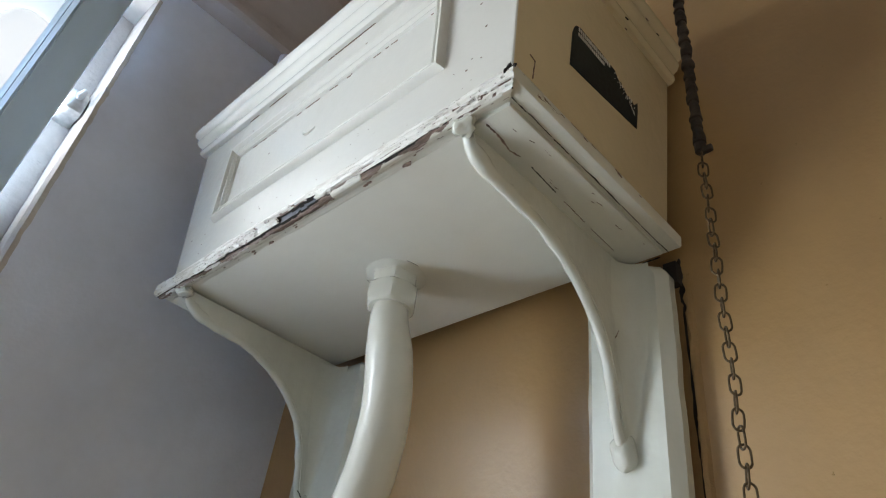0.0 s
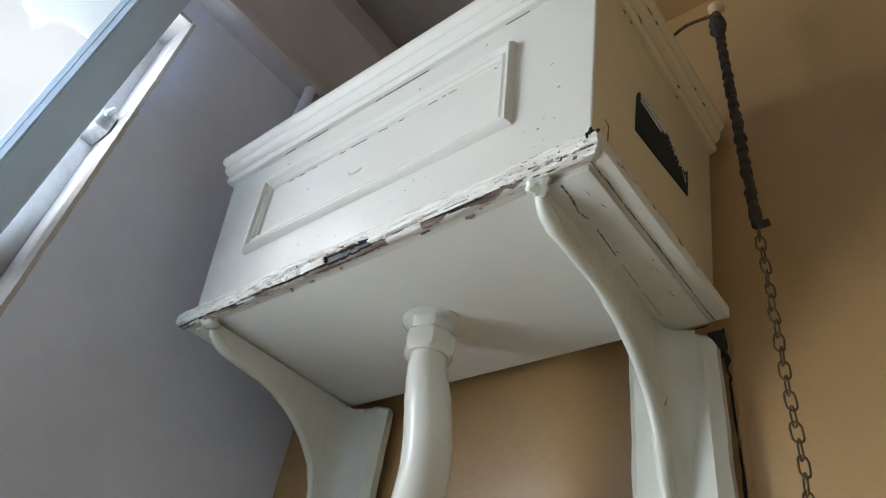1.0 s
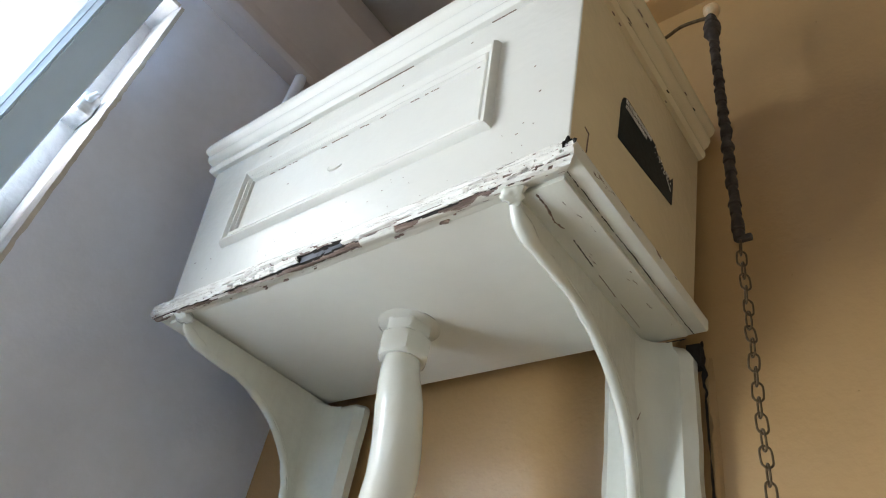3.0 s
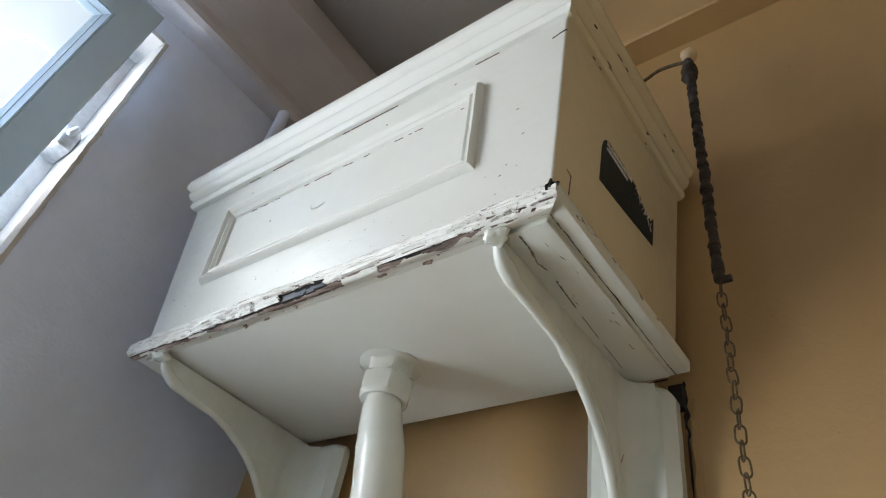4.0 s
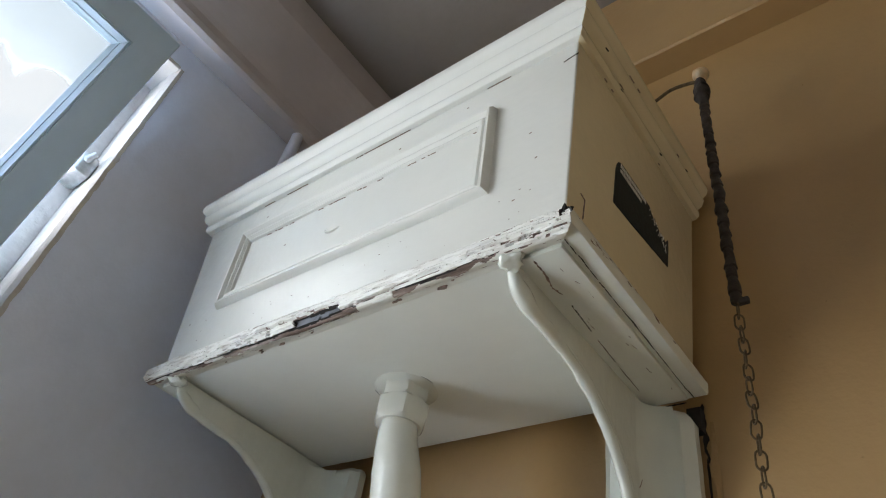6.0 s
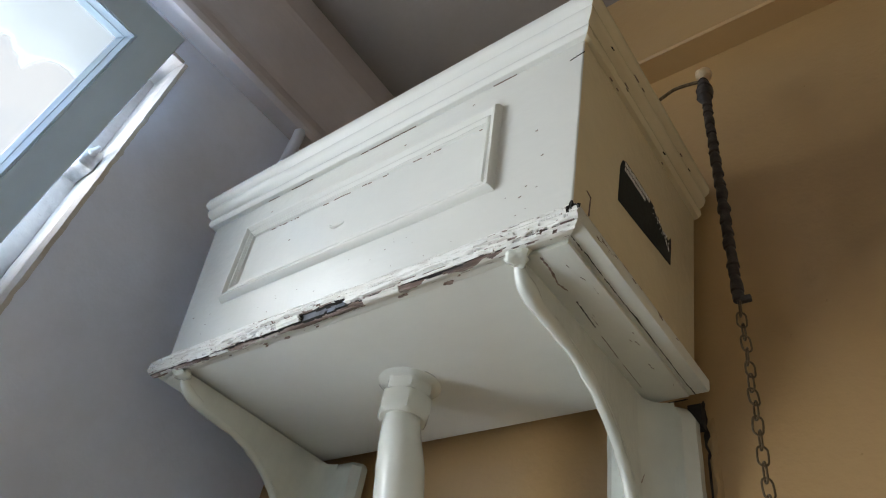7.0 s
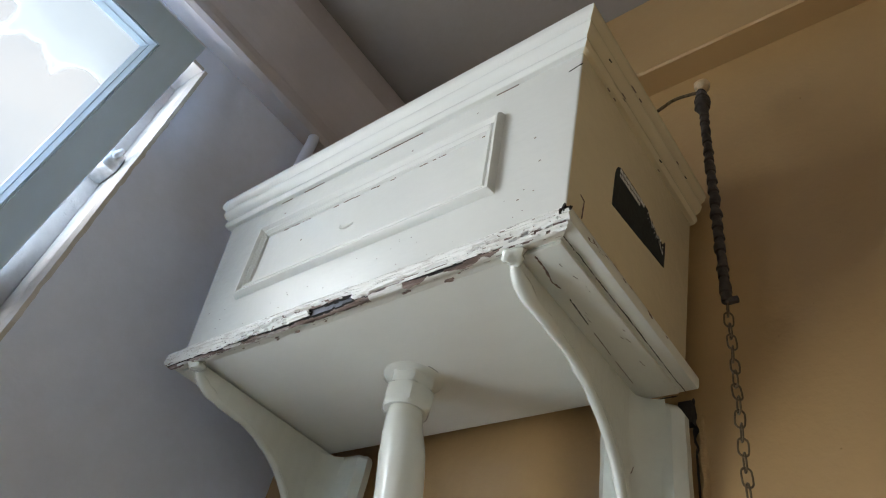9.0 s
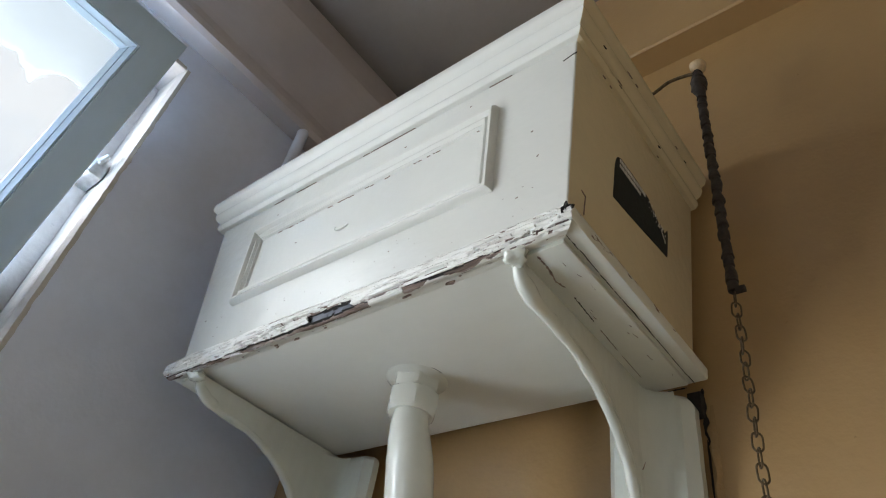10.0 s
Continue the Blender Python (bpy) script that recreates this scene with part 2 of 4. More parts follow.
structure("wall_north", block(XW - 0.2, XE + 0.1, YN, YN + 0.12, 0.0, ZC), M_TAN, "glossy tan painted wall behind the cistern", "wall")
structure("wall_east", block(XE, XE + 0.1, YS, YN, 0.0, ZC), M_EAST, "unseen beige side wall, added to bounce light into the room", "wall")
structure("wall_south", block(XW - 0.2, XE + 0.1, YS - 0.1, YS, 0.0, ZC), M_PALE, "unseen pale wall closing the small room, toned for bounce light", "wall")


def west_wall():
    bm = bmesh.new()
    for y0, y1, z0, z1 in ((OY1, YN, 0, ZC), (YS, OY0, 0, ZC), (OY0, OY1, 0, OZ0), (OY0, OY1, OZ1, ZC)):
        other = block(XW - 0.18, XW, y0, y1, z0, z1)
        me = bpy.data.meshes.new("tmp")
        other.to_mesh(me)
        other.free()
        bm.from_mesh(me)
        bpy.data.meshes.remove(me)
    return bm


structure("wall_west", west_wall(), M_GREY, "matt lavender-grey painted wall with a window opening", "wall")


def rough_slab(x0, x1, z0, z1, y, thick, steps, jag, seed):
    """Plaster lining of the reveal with a ragged room-side edge."""
    bm, rings = bmesh.new(), []
    for i in range(steps + 1):
        z = z0 + (z1 - z0) * i / steps
        j = jag * noise.noise(Vector((seed, 0.0, z * 40))) + 0.9 * jag * noise.noise(Vector((seed, 3.0, z * 150)))
        k = 0.4 * jag * noise.noise(Vector((seed, 9.0, z * 15)))
        rings.append([(x0, y - thick + k, z), (x1 - 0.012 + j, y - thick + k, z), (x1 + 0.0015, y + j * 0.4, z), (x1 + 0.0015, y + 0.006 + j, z), (x0, y + 0.006, z)])
    strip(bm, rings, True)
    return bm


structure("reveal_trim", rough_slab(XW - 0.12, XW, OZ0, OZ1, OY1, 0.004, 220, 0.0016, 1.0), M_PLASTER, "rough white plaster edge of the window reveal", "window reveal")
structure("reveal_head_trim", block(XW - 0.10, XW + 0.001, OY0, OY1 - 0.002, OZ1 - 0.004, OZ1 + 0.004, 0.001), M_PLASTER, "white plaster head of the window reveal", "window reveal")


def soffit_beam(name, along, rows, label):
    """A stepped, rounded beam: rows of (out from the wall, z)."""
    bm = bmesh.new()
    if along == "y":
        strip(bm, [[(XW + o, y, z) for o, z in rows] for y in np.linspace(YS, YN, 24)], True)
    else:
        strip(bm, [[(x, YN - o, z) for o, z in rows] for x in np.linspace(XW + 0.02, XE, 24)], True)
    return structure(name, bm, M_BEAM if along == "y" else M_TAN, label, "beam")


soffit_beam("beam_west", "y", [(0, 2.588), (0.034, 2.590), (0.043, 2.597), (0.046, 2.607), (0.047, 2.622), (0.051, 2.632), (0.096, 2.722), (0.100, 2.732), (0.100, ZC - 0.002), (0, ZC - 0.002)],
            "stepped whitish boxed beam under the ceiling along the window wall")
soffit_beam("beam_north", "x", [(0, 2.578), (0.040, 2.578), (0.043, 2.581), (0.043, ZC - 0.002), (0, ZC - 0.002)],
            "square tan boxed beam under the ceiling along the cistern wall")

structure("backdrop", block(-2.63, -2.6, -7.0, 5.0, -0.5, 8.0), M_SKY, "bright white overcast sky outside the window", "sky")

# ---- the window ----
window = thing("window_1", (-0.45, -0.71, OZ0), "grey-blue painted wooden window with its upper light tilted inwards", "window", kind="structure")
FX0, FX1 = -0.515, -0.450
for y0, y1, z0, z1 in ((OY1 - 0.045, OY1 - 0.0035, OZ0, OZ1 - 0.005), (OY0, OY0 + 0.04, OZ0, OZ1 - 0.005),
                       (OY0 + 0.04, OY1 - 0.045, OZ1 - 0.045, OZ1 - 0.005), (OY0 + 0.04, OY1 - 0.045, OZ0, OZ0 + 0.05), (OY0 + 0.04, OY1 - 0.045, 1.965, 2.030)):
    part("frame_member", block(FX0, FX1, y0, y1, z0, z1, 0.003), M_PLASTER if y1 - y0 < 0.05 and y1 > -0.6 else M_SASH, window)


def sash(width, height, stile, rail):
    """A framed light with moulded inner edge, lower outer corner at the origin, running along -y and up z, facing +x."""
    made = []
    bm = bmesh.new()
    outer = [(-width, 0, 1, 1), (0, 0, -1, 1), (0, height, -1, -1), (-width, height, 1, -1), (-width, 0, 1, 1)]
    prof = [(0.0, -0.034), (0.0, -0.004), (0.0012, -0.0012), (0.004, 0.0), (0.98, 0.0), (1.0, -0.002), (1.0, -0.034)]
    strip(bm, [[(ox, y + sy * (o * stile if o > 0.5 else o), z + sz * (o * rail if o > 0.5 else o)) for o, ox in prof] for y, z, sy, sz in outer], True, False)
    made.append(("sash_frame", bm, M_SASH))
    for k, (ins, d) in enumerate(((0.0, 0.0), (0.007, 0.008))):
        bm = bmesh.new()
        y0, y1, z0, z1 = -width + stile, -stile, rail, height - rail
        loop = [(y0, z0, 1, 1), (y1, z0, -1, 1), (y1, z1, -1, -1), (y0, z1, 1, -1), (y0, z0, 1, 1)]
        prof = [(-0.001, -0.003 - d), (0.003, 0.001 - d), (0.006, -0.003 - d), (0.009, -0.006 - d), (0.009, -0.020), (-0.001, -0.020)]
        strip(bm, [[(o_x, y + sy * (ins + o), z + sz * (ins + o)) for o, o_x in prof] for y, z, sy, sz in loop], True, False)
        made.append(("glazing_bead", bm, M_SASH))
    bm = block(-0.018, -0.015, -width + stile - 0.004, -stile + 0.004, rail - 0.004, height - rail + 0.004)
    made.append(("pane", bm, M_GLASS))
    return made


def place_sash(rows, m, parent):
    for name, bm, mat in rows:
        bmesh.ops.transform(bm, matrix=m, verts=bm.verts)
        ob = part(name, bm, mat, parent)
        if name == "pane":
            ob.visible_shadow = False


place_sash(sash(0.515, 0.462, 0.048, 0.052), pose(-0.418, -0.440, 2.034, 0, 18.0, 0), window)
place_sash(sash(0.53, 0.85, 0.05, 0.055), pose(-0.418, -0.45, 1.108, 0, 0, 0), window)
latch = part("latch_plate", block(-0.452, -0.400, -0.436, -0.408, 2.280, 2.318, 0.006), M_STEEL, window, "small bright metal latch plate")
part("latch_stub", tube([(-0.415, -0.424, 2.300), (-0.400, -0.424, 2.306), (-0.396, -0.420, 2.318)], [0.006, 0.006, 0.004], 10), M_STEEL, latch)

# ---- the cistern ----
Z0, Z1 = 2.022, 2.250                      # underside and cornice foot
BX0, BX1, BY = (-0.261, -0.290), (0.264, 0.279), (-0.243, -0.262)   # foot and head of the flared box
YB, YF = 0.006, -0.006                     # back at the head and at the foot
cistern = thing("cistern", (0.0, -0.12, Z0), "white-painted high-level toilet cistern with flaking lower edge", "cistern")
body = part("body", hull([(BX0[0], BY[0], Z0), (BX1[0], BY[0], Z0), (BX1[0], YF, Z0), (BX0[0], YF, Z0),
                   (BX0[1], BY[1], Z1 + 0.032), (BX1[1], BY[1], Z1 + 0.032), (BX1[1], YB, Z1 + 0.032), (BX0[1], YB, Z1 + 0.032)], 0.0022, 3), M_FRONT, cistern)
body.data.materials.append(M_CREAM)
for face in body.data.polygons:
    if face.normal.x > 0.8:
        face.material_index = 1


def front_y(z):
    return BY[0] + (BY[1] - BY[0]) * (z - Z0) / (Z1 + 0.032 - Z0)


def side_x(z):
    return BX1[0] + (BX1[1] - BX1[0]) * (z - Z0) / (Z1 + 0.032 - Z0)


CORNICE = [(o, u * 1.29) for o, u in [(-0.004, 0.0), (0.003, 0.001), (0.006, 0.004), (0.006, 0.009), (0.0045, 0.011), (0.010, 0.014), (0.013, 0.020), (0.0125, 0.024), (0.017, 0.027), (0.019, 0.032), (0.018, 0.038), (0.014, 0.041), (-0.004, 0.041)]]
c0, c1, c2, c3 = (BX0[1], YB, Z1), (BX0[1], BY[1], Z1), (BX1[1], BY[1], Z1), (BX1[1], YB, Z1)
for path, normals in (((c0, c1), ((-1, 0), (-1, -1))), ((c1, c2), ((-1, -1), (1, -1))), ((c2, c3), ((1, -1), (1, 0)))):
    a, b = Vector(path[0]), Vector(path[1])
    n = 60
    pts = [a.lerp(b, i / n) for i in range(n + 1)]
    nn = [Vector(normals[0]).lerp(Vector(normals[1]), i / n) for i in range(n + 1)]
    pts = [p + Vector((0, 0, 0.0005 * noise.noise(p * 40))) for p in pts]
    # right-hand cornice takes the darker cream, standing in for its shade
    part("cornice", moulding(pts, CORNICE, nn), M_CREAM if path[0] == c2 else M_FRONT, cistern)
part("lid", block(BX0[1] - 0.012, BX1[1] + 0.012, BY[1] - 0.012, YB, Z1 + 0.0535, Z1 + 0.068, 0.004), M_FRONT, cistern)

# raised picture-frame moulding on the front
PX0, PX1, PZ0, PZ1 = -0.1945, 0.1895, 2.0960, 2.2105
BEAD = [(0.0, -0.002), (0.0016, 0.0052), (0.0040, 0.0082), (0.0066, 0.0080), (0.0084, 0.0058), (0.0098, 0.0036), (0.0112, 0.0036), (0.0126, 0.0056), (0.0146, 0.0058), (0.0160, 0.0040), (0.0172, 0.0026), (0.0192, 0.0030), (0.0212, -0.002)]
frame_corners = [(PX0, PZ0, 1, 1), (PX1, PZ0, -1, 1), (PX1, PZ1, -1, -1), (PX0, PZ1, 1, -1)]
for i in range(4):
    (xa, za, sxa, sza), (xb, zb, sxb, szb) = frame_corners[i], frame_corners[(i + 1) % 4]
    bm, rings = bmesh.new(), []
    for k in range(31):
        t = k / 30
        ring = []
        for o, h in BEAD:
            x, z = xa + sxa * o + (xb + sxb * o - xa - sxa * o) * t, za + sza * o + (zb + szb * o - za - sza * o) * t
            w = 0.0004 * noise.noise(Vector((x * 50, 0, z * 50)))
            ring.append((x, front_y(z) - h - w, z + w))
        rings.append(ring)
    strip(bm, rings, True)
    part("panel_moulding", bm, M_FRONT, cistern)

# bottom board and its lip
part("bottom_board", block(BX0[0] + 0.004, BX1[0] - 0.004, BY[0] + 0.004, YF - 0.004, Z0 - 0.004, Z0 + 0.012, 0.001), M_BASE, cistern)


def lip(path, normals, rough, segs, flaky):
    prof = [(-0.003, 0.020), (0.002, 0.0195), (0.0035, 0.0180), (0.0042, 0.0150), (0.0085, 0.0115), (0.0125, 0.0072), (0.0134, 0.0055), (0.0128, -0.0030), (0.0110, -0.0044), (-0.003, -0.0047), (-0.010, -0.0048), (-0.010, 0.010)]
    a, b = Vector(path[0]), Vector(path[1])
    bm, rings = bmesh.new(), []
    for i in range(segs + 1):
        p = a.lerp(b, i / segs)
        nx, ny = Vector(normals[0]).lerp(Vector(normals[1]), i / segs)
        ring = []
        for k, (o, u) in enumerate(prof):
            q = Vector((p.x + nx * o, p.y + ny * o, p.z + u))
            if flaky and 0 < k < 11:
                d = rough * (noise.noise(Vector((q.x * 26, k * 1.7, 0))) + 0.8 * noise.noise(Vector((q.x * 90, k * 2.9, 5))) + 0.35 * noise.noise(Vector((q.x * 260, k * 3.9, 8))))
                q += Vector((nx * d, ny * d, 0.6 * rough * noise.noise(Vector((q.x * 60, k * 3.1, 9)))))
            ring.append(q)
        rings.append(ring)
    strip(bm, rings, True)
    return bm


l0, l1, l2, l3 = (BX0[0], YF, Z0), (BX0[0], BY[0], Z0), (BX1[0], BY[0], Z0), (BX1[0], YF + 0.001, Z0)
part("lip", lip((l2, l3), ((1, -1), (1, 0)), 0.0006, 90, True), M_SIDE, cistern)
part("lip", lip((l0, l1), ((-1, 0), (-1, -1)), 0.0008, 60, True), M_SIDE, cistern)


LIP_LINE = [(0.002, 0.0215), (0.0055, 0.0185), (0.0062, 0.0135), (0.0095, 0.0112), (0.0125, 0.0065), (0.0132, 0.0010), (0.0126, -0.0040), (0.0100, -0.0085), (0.0055, -0.0098), (0.0010, -0.0080), (-0.0030, -0.0052), (-0.0130, -0.0034)]


def on_lip(s_along):
    """Outward, up and the normal at a share of the way down the lip's outer line."""
    lens = [math.dist(a, b) for a, b in zip(LIP_LINE, LIP_LINE[1:])]
    d = max(0.0, min(0.9999, s_along)) * sum(lens)
    for (a, b), l in zip(zip(LIP_LINE, LIP_LINE[1:]), lens):
        if d <= l:
            t = d / l
            tx, tz = (b[0] - a[0]) / l, (b[1] - a[1]) / l
            return a[0] + (b[0] - a[0]) * t, a[1] + (b[1] - a[1]) * t, (-tz, tx)
        d -= l


def crumbling_lip():
    """The front lip: layers of thick paint standing proud of each other, split along the grain, broken off to bare wood below."""
    nx, ns = 1500, 66
    verts, mats = [], []
    n = lambda x, y, z: noise.noise(Vector((x, y, z)))
    for i in range(nx + 1):
        t = i / nx
        xm = BX0[0] + (BX1[0] - BX0[0]) * t
        low = 0.585 + 0.030 * n(xm * 30, 1.3, 0) + 0.030 * n(xm * 95, 4.1, 0)
        wide = 0.12 * (1.0 if xm < 0.12 else 0.5)
        bare = n(xm * 17, 6.6, 2) + 0.4 * n(xm * 60, 1.6, 2) + (0.55 if xm < 0.06 else 0.15)
        end = low + wide + 0.11 * n(xm * 26, 7.7, 0) + 0.06 * n(xm * 110, 2.2, 3)
        for j in range(ns + 1):
            f = j / ns
            o, u, (qx, qz) = on_lip(f)
            x = BX0[0] - o + (BX1[0] - BX0[0] + 2 * o) * t
            warp = f + 0.02 * n(x * 20, 0, 5)
            h = 0.0011 * n(x * 26, warp * 8, 0) + 0.0006 * n(x * 75, warp * 24, 4) + 0.0002 * n(x * 260, warp * 60, 4)
            plate = n(x * 5, warp * 24, 11) + 0.16 * n(x * 30, warp * 30, 2) + 0.07 * n(x * 150, warp * 40, 6)
            step = plate * 3.2 - math.floor(plate * 3.2)
            h += 0.0006 * max(-2, min(2, math.floor(plate * 3.2) + min(1, step * 3)))
            split = abs(n(x * 4.5, warp * 20, 3) + 0.16 * n(x * 30, warp * 26, 8) + 0.08 * n(x * 130, warp * 40, 1))
            gape = 0.030 + 0.060 * n(x * 9, warp * 5, 21)
            m = 0
            if split < gape and 0.03 < f < low:
                h -= 0.0022 * min(1, 2 * (1 - split / gape))
                m = 1 if split < 0.7 * gape else 2
            fine = abs(n(x * 4.5, warp * 36, 40) + 0.12 * n(x * 40, warp * 40, 18))
            if m == 0 and f < low and fine < 0.022 + 0.04 * n(x * 12, warp * 6, 51):
                h, m = h - 0.0007, 2
            if 0.008 < f < 0.024 + 0.014 * n(x * 60, 1, 1) and n(x * 16, 3, 9) > 0.14:
                h, m = h - 0.0008, 1
            if plate < -0.46 and f < low:
                h, m = h - 0.0006, 2
            if f > low and bare > -0.22:
                m, h = (2, -0.0008 + 0.8 * h) if f < end else (4, 0.2 * h)
                if f < low + 0.03 * bare + 0.012:
                    m = 1
            elif f > low:
                m, h = (0, 0.8 * h) if f < low + 0.05 else (4, 0.2 * h)
            if f > end and n(x * 70, f * 40, 17) > 0.50 and f < end + 0.14:
                m = 2
            left, right = x + 0.018 - 0.003 * n(f * 30, 2, 6), 0.042 + 0.003 * n(f * 30, 5, 6) - x
            top, foot = f - 0.43 - 0.025 * n(x * 28, 0, 30), low - f
            inside = min(left / 0.0015, right / 0.0015, top / 0.03, 2.0)
            if inside > 0 and foot > 0:
                h = h * (1 - min(1, inside)) - 0.0046 * min(1, inside)
                m = 3 if inside > 0.8 else 1
            verts.append((x, BY[0] - o - qx * h, Z0 + u + qz * h))
            mats.append(m)
        verts += [(BX0[0] + 0.012 + (BX1[0] - BX0[0] - 0.024) * t, BY[0] + 0.013, Z0 + 0.010), (BX0[0] + (BX1[0] - BX0[0]) * t, BY[0] + 0.002, Z0 + 0.019)]
    w = ns + 3
    faces, index = [], []
    for i in range(nx):
        for j in range(w):
            k = (j + 1) % w
            faces.append((i * w + j, (i + 1) * w + j, (i + 1) * w + k, i * w + k))
            index.append(mats[i * (ns + 1) + j] if j < ns else 4)
    faces += [tuple(range(w))[::-1], tuple(range(nx * w, (nx + 1) * w))]
    index += [0, 0]
    me = bpy.data.meshes.new("lip")
    me.from_pydata(verts, [], faces)
    bm = bmesh.new()
    bm.from_mesh(me)
    bpy.data.meshes.remove(me)
    ob = part("lip", bm, [M_PLATE, M_DARK, M_LIPWOOD, M_SLATE, M_BASE], cistern, "badly flaking white paint over bare wood")
    ob.data.polygons.foreach_set("material_index", index)
    return ob


crumbling_lip()


def flakes(seed, rows, gaps, thick=1.0):
    """Overlapping brittle plates along the lip: rows of (share down the lip, count, length, height)."""
    rnd = random.Random(seed)
    bm = bmesh.new()
    for s0, count, length, high in rows:
        for i in range(count):
            x = BX0[0] - 0.008 + (BX1[0] - BX0[0] + 0.012) * (i + rnd.uniform(-0.4, 1.4)) / count
            sc = s0 + rnd.uniform(-0.04, 0.04)
            a, b = length * rnd.uniform(0.35, 1.3) * 0.5, high * rnd.uniform(0.5, 1.2)
            if x + a > -0.022 and x - a < 0.050 and 0.33 < sc < 0.75:
                continue
            if rnd.random() < gaps + 0.3 * noise.noise(Vector((x * 14, s0 * 9, 0))):
                continue
            lift, tip = rnd.uniform(0.0003, 0.0016) * thick, rnd.uniform(-0.0010, 0.0016) * thick
            n, ring, low = 24, [], []
            lean, phase = rnd.uniform(-0.012, 0.012), rnd.uniform(0, 6)
            for k in range(n):
                t = 2 * math.pi * k / n
                r = 1 + rnd.uniform(-0.30, 0.16)
                du = a * (1 + rnd.uniform(-0.12, 0.05)) * math.copysign(abs(math.cos(t)) ** 0.5, math.cos(t))
                ds = b * r * math.copysign(abs(math.sin(t)) ** 0.45, math.sin(t)) + lean * du / a
                o, u, (nx, nz) = on_lip(sc + ds)
                h = lift + tip * (du / a) * 0.4 + 0.0005 * thick * rnd.random() + 0.4 * abs(tip) * (ds / b) ** 2
                px = min(max(x + du, BX0[0] - 0.013), BX1[0] + 0.001)
                ring.append(bm.verts.new((px, BY[0] - o - nx * h, Z0 + u + nz * h)))
                low.append(bm.verts.new((px, BY[0] - o + nx * 0.0006, Z0 + u - nz * 0.0006)))
            o, u, (nx, nz) = on_lip(sc)
            spine = [bm.verts.new((x + a * f, BY[0] - o - nx * lift * 1.15, Z0 + u + nz * lift * 1.15)) for f in (-0.6, 0.0, 0.6)]
            near = [spine[0 if c < -0.45 else 2 if c > 0.45 else 1] for c in (math.cos(2 * math.pi * k / n) for k in range(n))]
            for k in range(n):
                m = (k + 1) % n
                bm.faces.new((near[k], ring[k], ring[m]))
                if near[k] is not near[m]:
                    bm.faces.new((near[k], ring[m], near[m]))
                bm.faces.new((ring[k], low[k], low[m], ring[m]))
    return bm


PAINT_ROWS = [(0.06, 16, 0.070, 0.030), (0.16, 14, 0.055, 0.030), (0.27, 14, 0.050, 0.028), (0.38, 14, 0.045, 0.028), (0.50, 16, 0.036, 0.028), (0.60, 18, 0.030, 0.026)]
tagged(part("loose_paint", flakes(3, PAINT_ROWS, 0.62, 0.5), M_PLATE, cistern, "loose curled flakes of white paint"), kind="stuff")


def ragged_scars(count, seed):
    """Thin ragged patches of bare brown wood on the underside, just behind the lip."""
    rnd = random.Random(seed)
    bm = bmesh.new()
    for _ in range(count):
        x = rnd.triangular(BX0[0] + 0.03, BX1[0] - 0.06, -0.02)
        y = BY[0] + rnd.uniform(0.003, 0.009)
        r = rnd.uniform(0.0012, 0.0042)
        ring = []
        for k in range(11):
            a = 2 * math.pi * k / 11
            q = r * rnd.uniform(0.55, 1.1)
            ring.append((x + 1.5 * q * math.cos(a), y + 0.55 * q * math.sin(a)))
        strip(bm, [[(px, py, Z0 - 0.0060 + zz) for px, py in ring] for zz in (0.0, 0.003)], True)
    return bm


tagged(part("bare_wood", ragged_scars(9, 8), M_WOOD, cistern, "bare brown wood where paint has fallen"), kind="stuff")
joint = bmesh.new()
bmesh.ops.create_icosphere(joint, subdivisions=3, radius=1.0)
for v in joint.verts:
    q = 1 + 0.5 * noise.noise(v.co * 2.2)
    v.co = Vector((v.co.x * 0.0035 * q + BX1[0] + 0.004, v.co.y * 0.006 * q + BY[0] - 0.006, v.co.z * 0.0130 * q + Z0 + 0.006))
part("open_joint", joint, M_DARK, cistern, "dark open corner joint")


# torn black sticker on the side
def sticker_point(y, z, out=0.0008):
    return (side_x(z) + out, y, z)


def sticker():
    rnd = random.Random(5)
    edge = [(-0.1760, 2.114), (-0.150, 2.1165), (-0.120, 2.120), (-0.090, 2.1240), (-0.064, 2.127), (-0.0625, 2.150), (-0.0630, 2.163), (-0.0675, 2.157)]
    for k in range(14):
        t = k / 13
        edge.append((-0.070 - 0.034 * t + rnd.uniform(-0.001, 0.001), 2.153 + 0.017 * t + rnd.uniform(-0.004, 0.002)))
    edge += [(-0.133, 2.1735), (-0.150, 2.1735), (-0.166, 2.1735), (-0.172, 2.170), (-0.174, 2.166), (-0.1760, 2.157)]
    bm = bmesh.new()
    rows = [[sticker_point(y, z, o) for y, z in edge] for o in (-0.0005, 0.0008)]
    strip(bm, rows, True)
    return bm


label_ob = part("sticker", sticker(), M_LABEL, cistern, "torn black sticker with silver print", False)


def print_bars():
    rnd = random.Random(9)
    bm = bmesh.new()
    for row, (z, h, n) in enumerate(((2.1665, 0.0055, 17), (2.1600, 0.0050, 14))):
        for k in range(n):
            y = -0.168 + 0.0032 * k
            hh = h * rnd.uniform(0.75, 1.0)
            strip(bm, [[sticker_point(y + dy, z + dz, o) for dy, dz in ((0, 0), (0.0019, 0), (0.0019, hh), (0, hh))] for o in (0.0006, 0.0013)], True)
    return bm


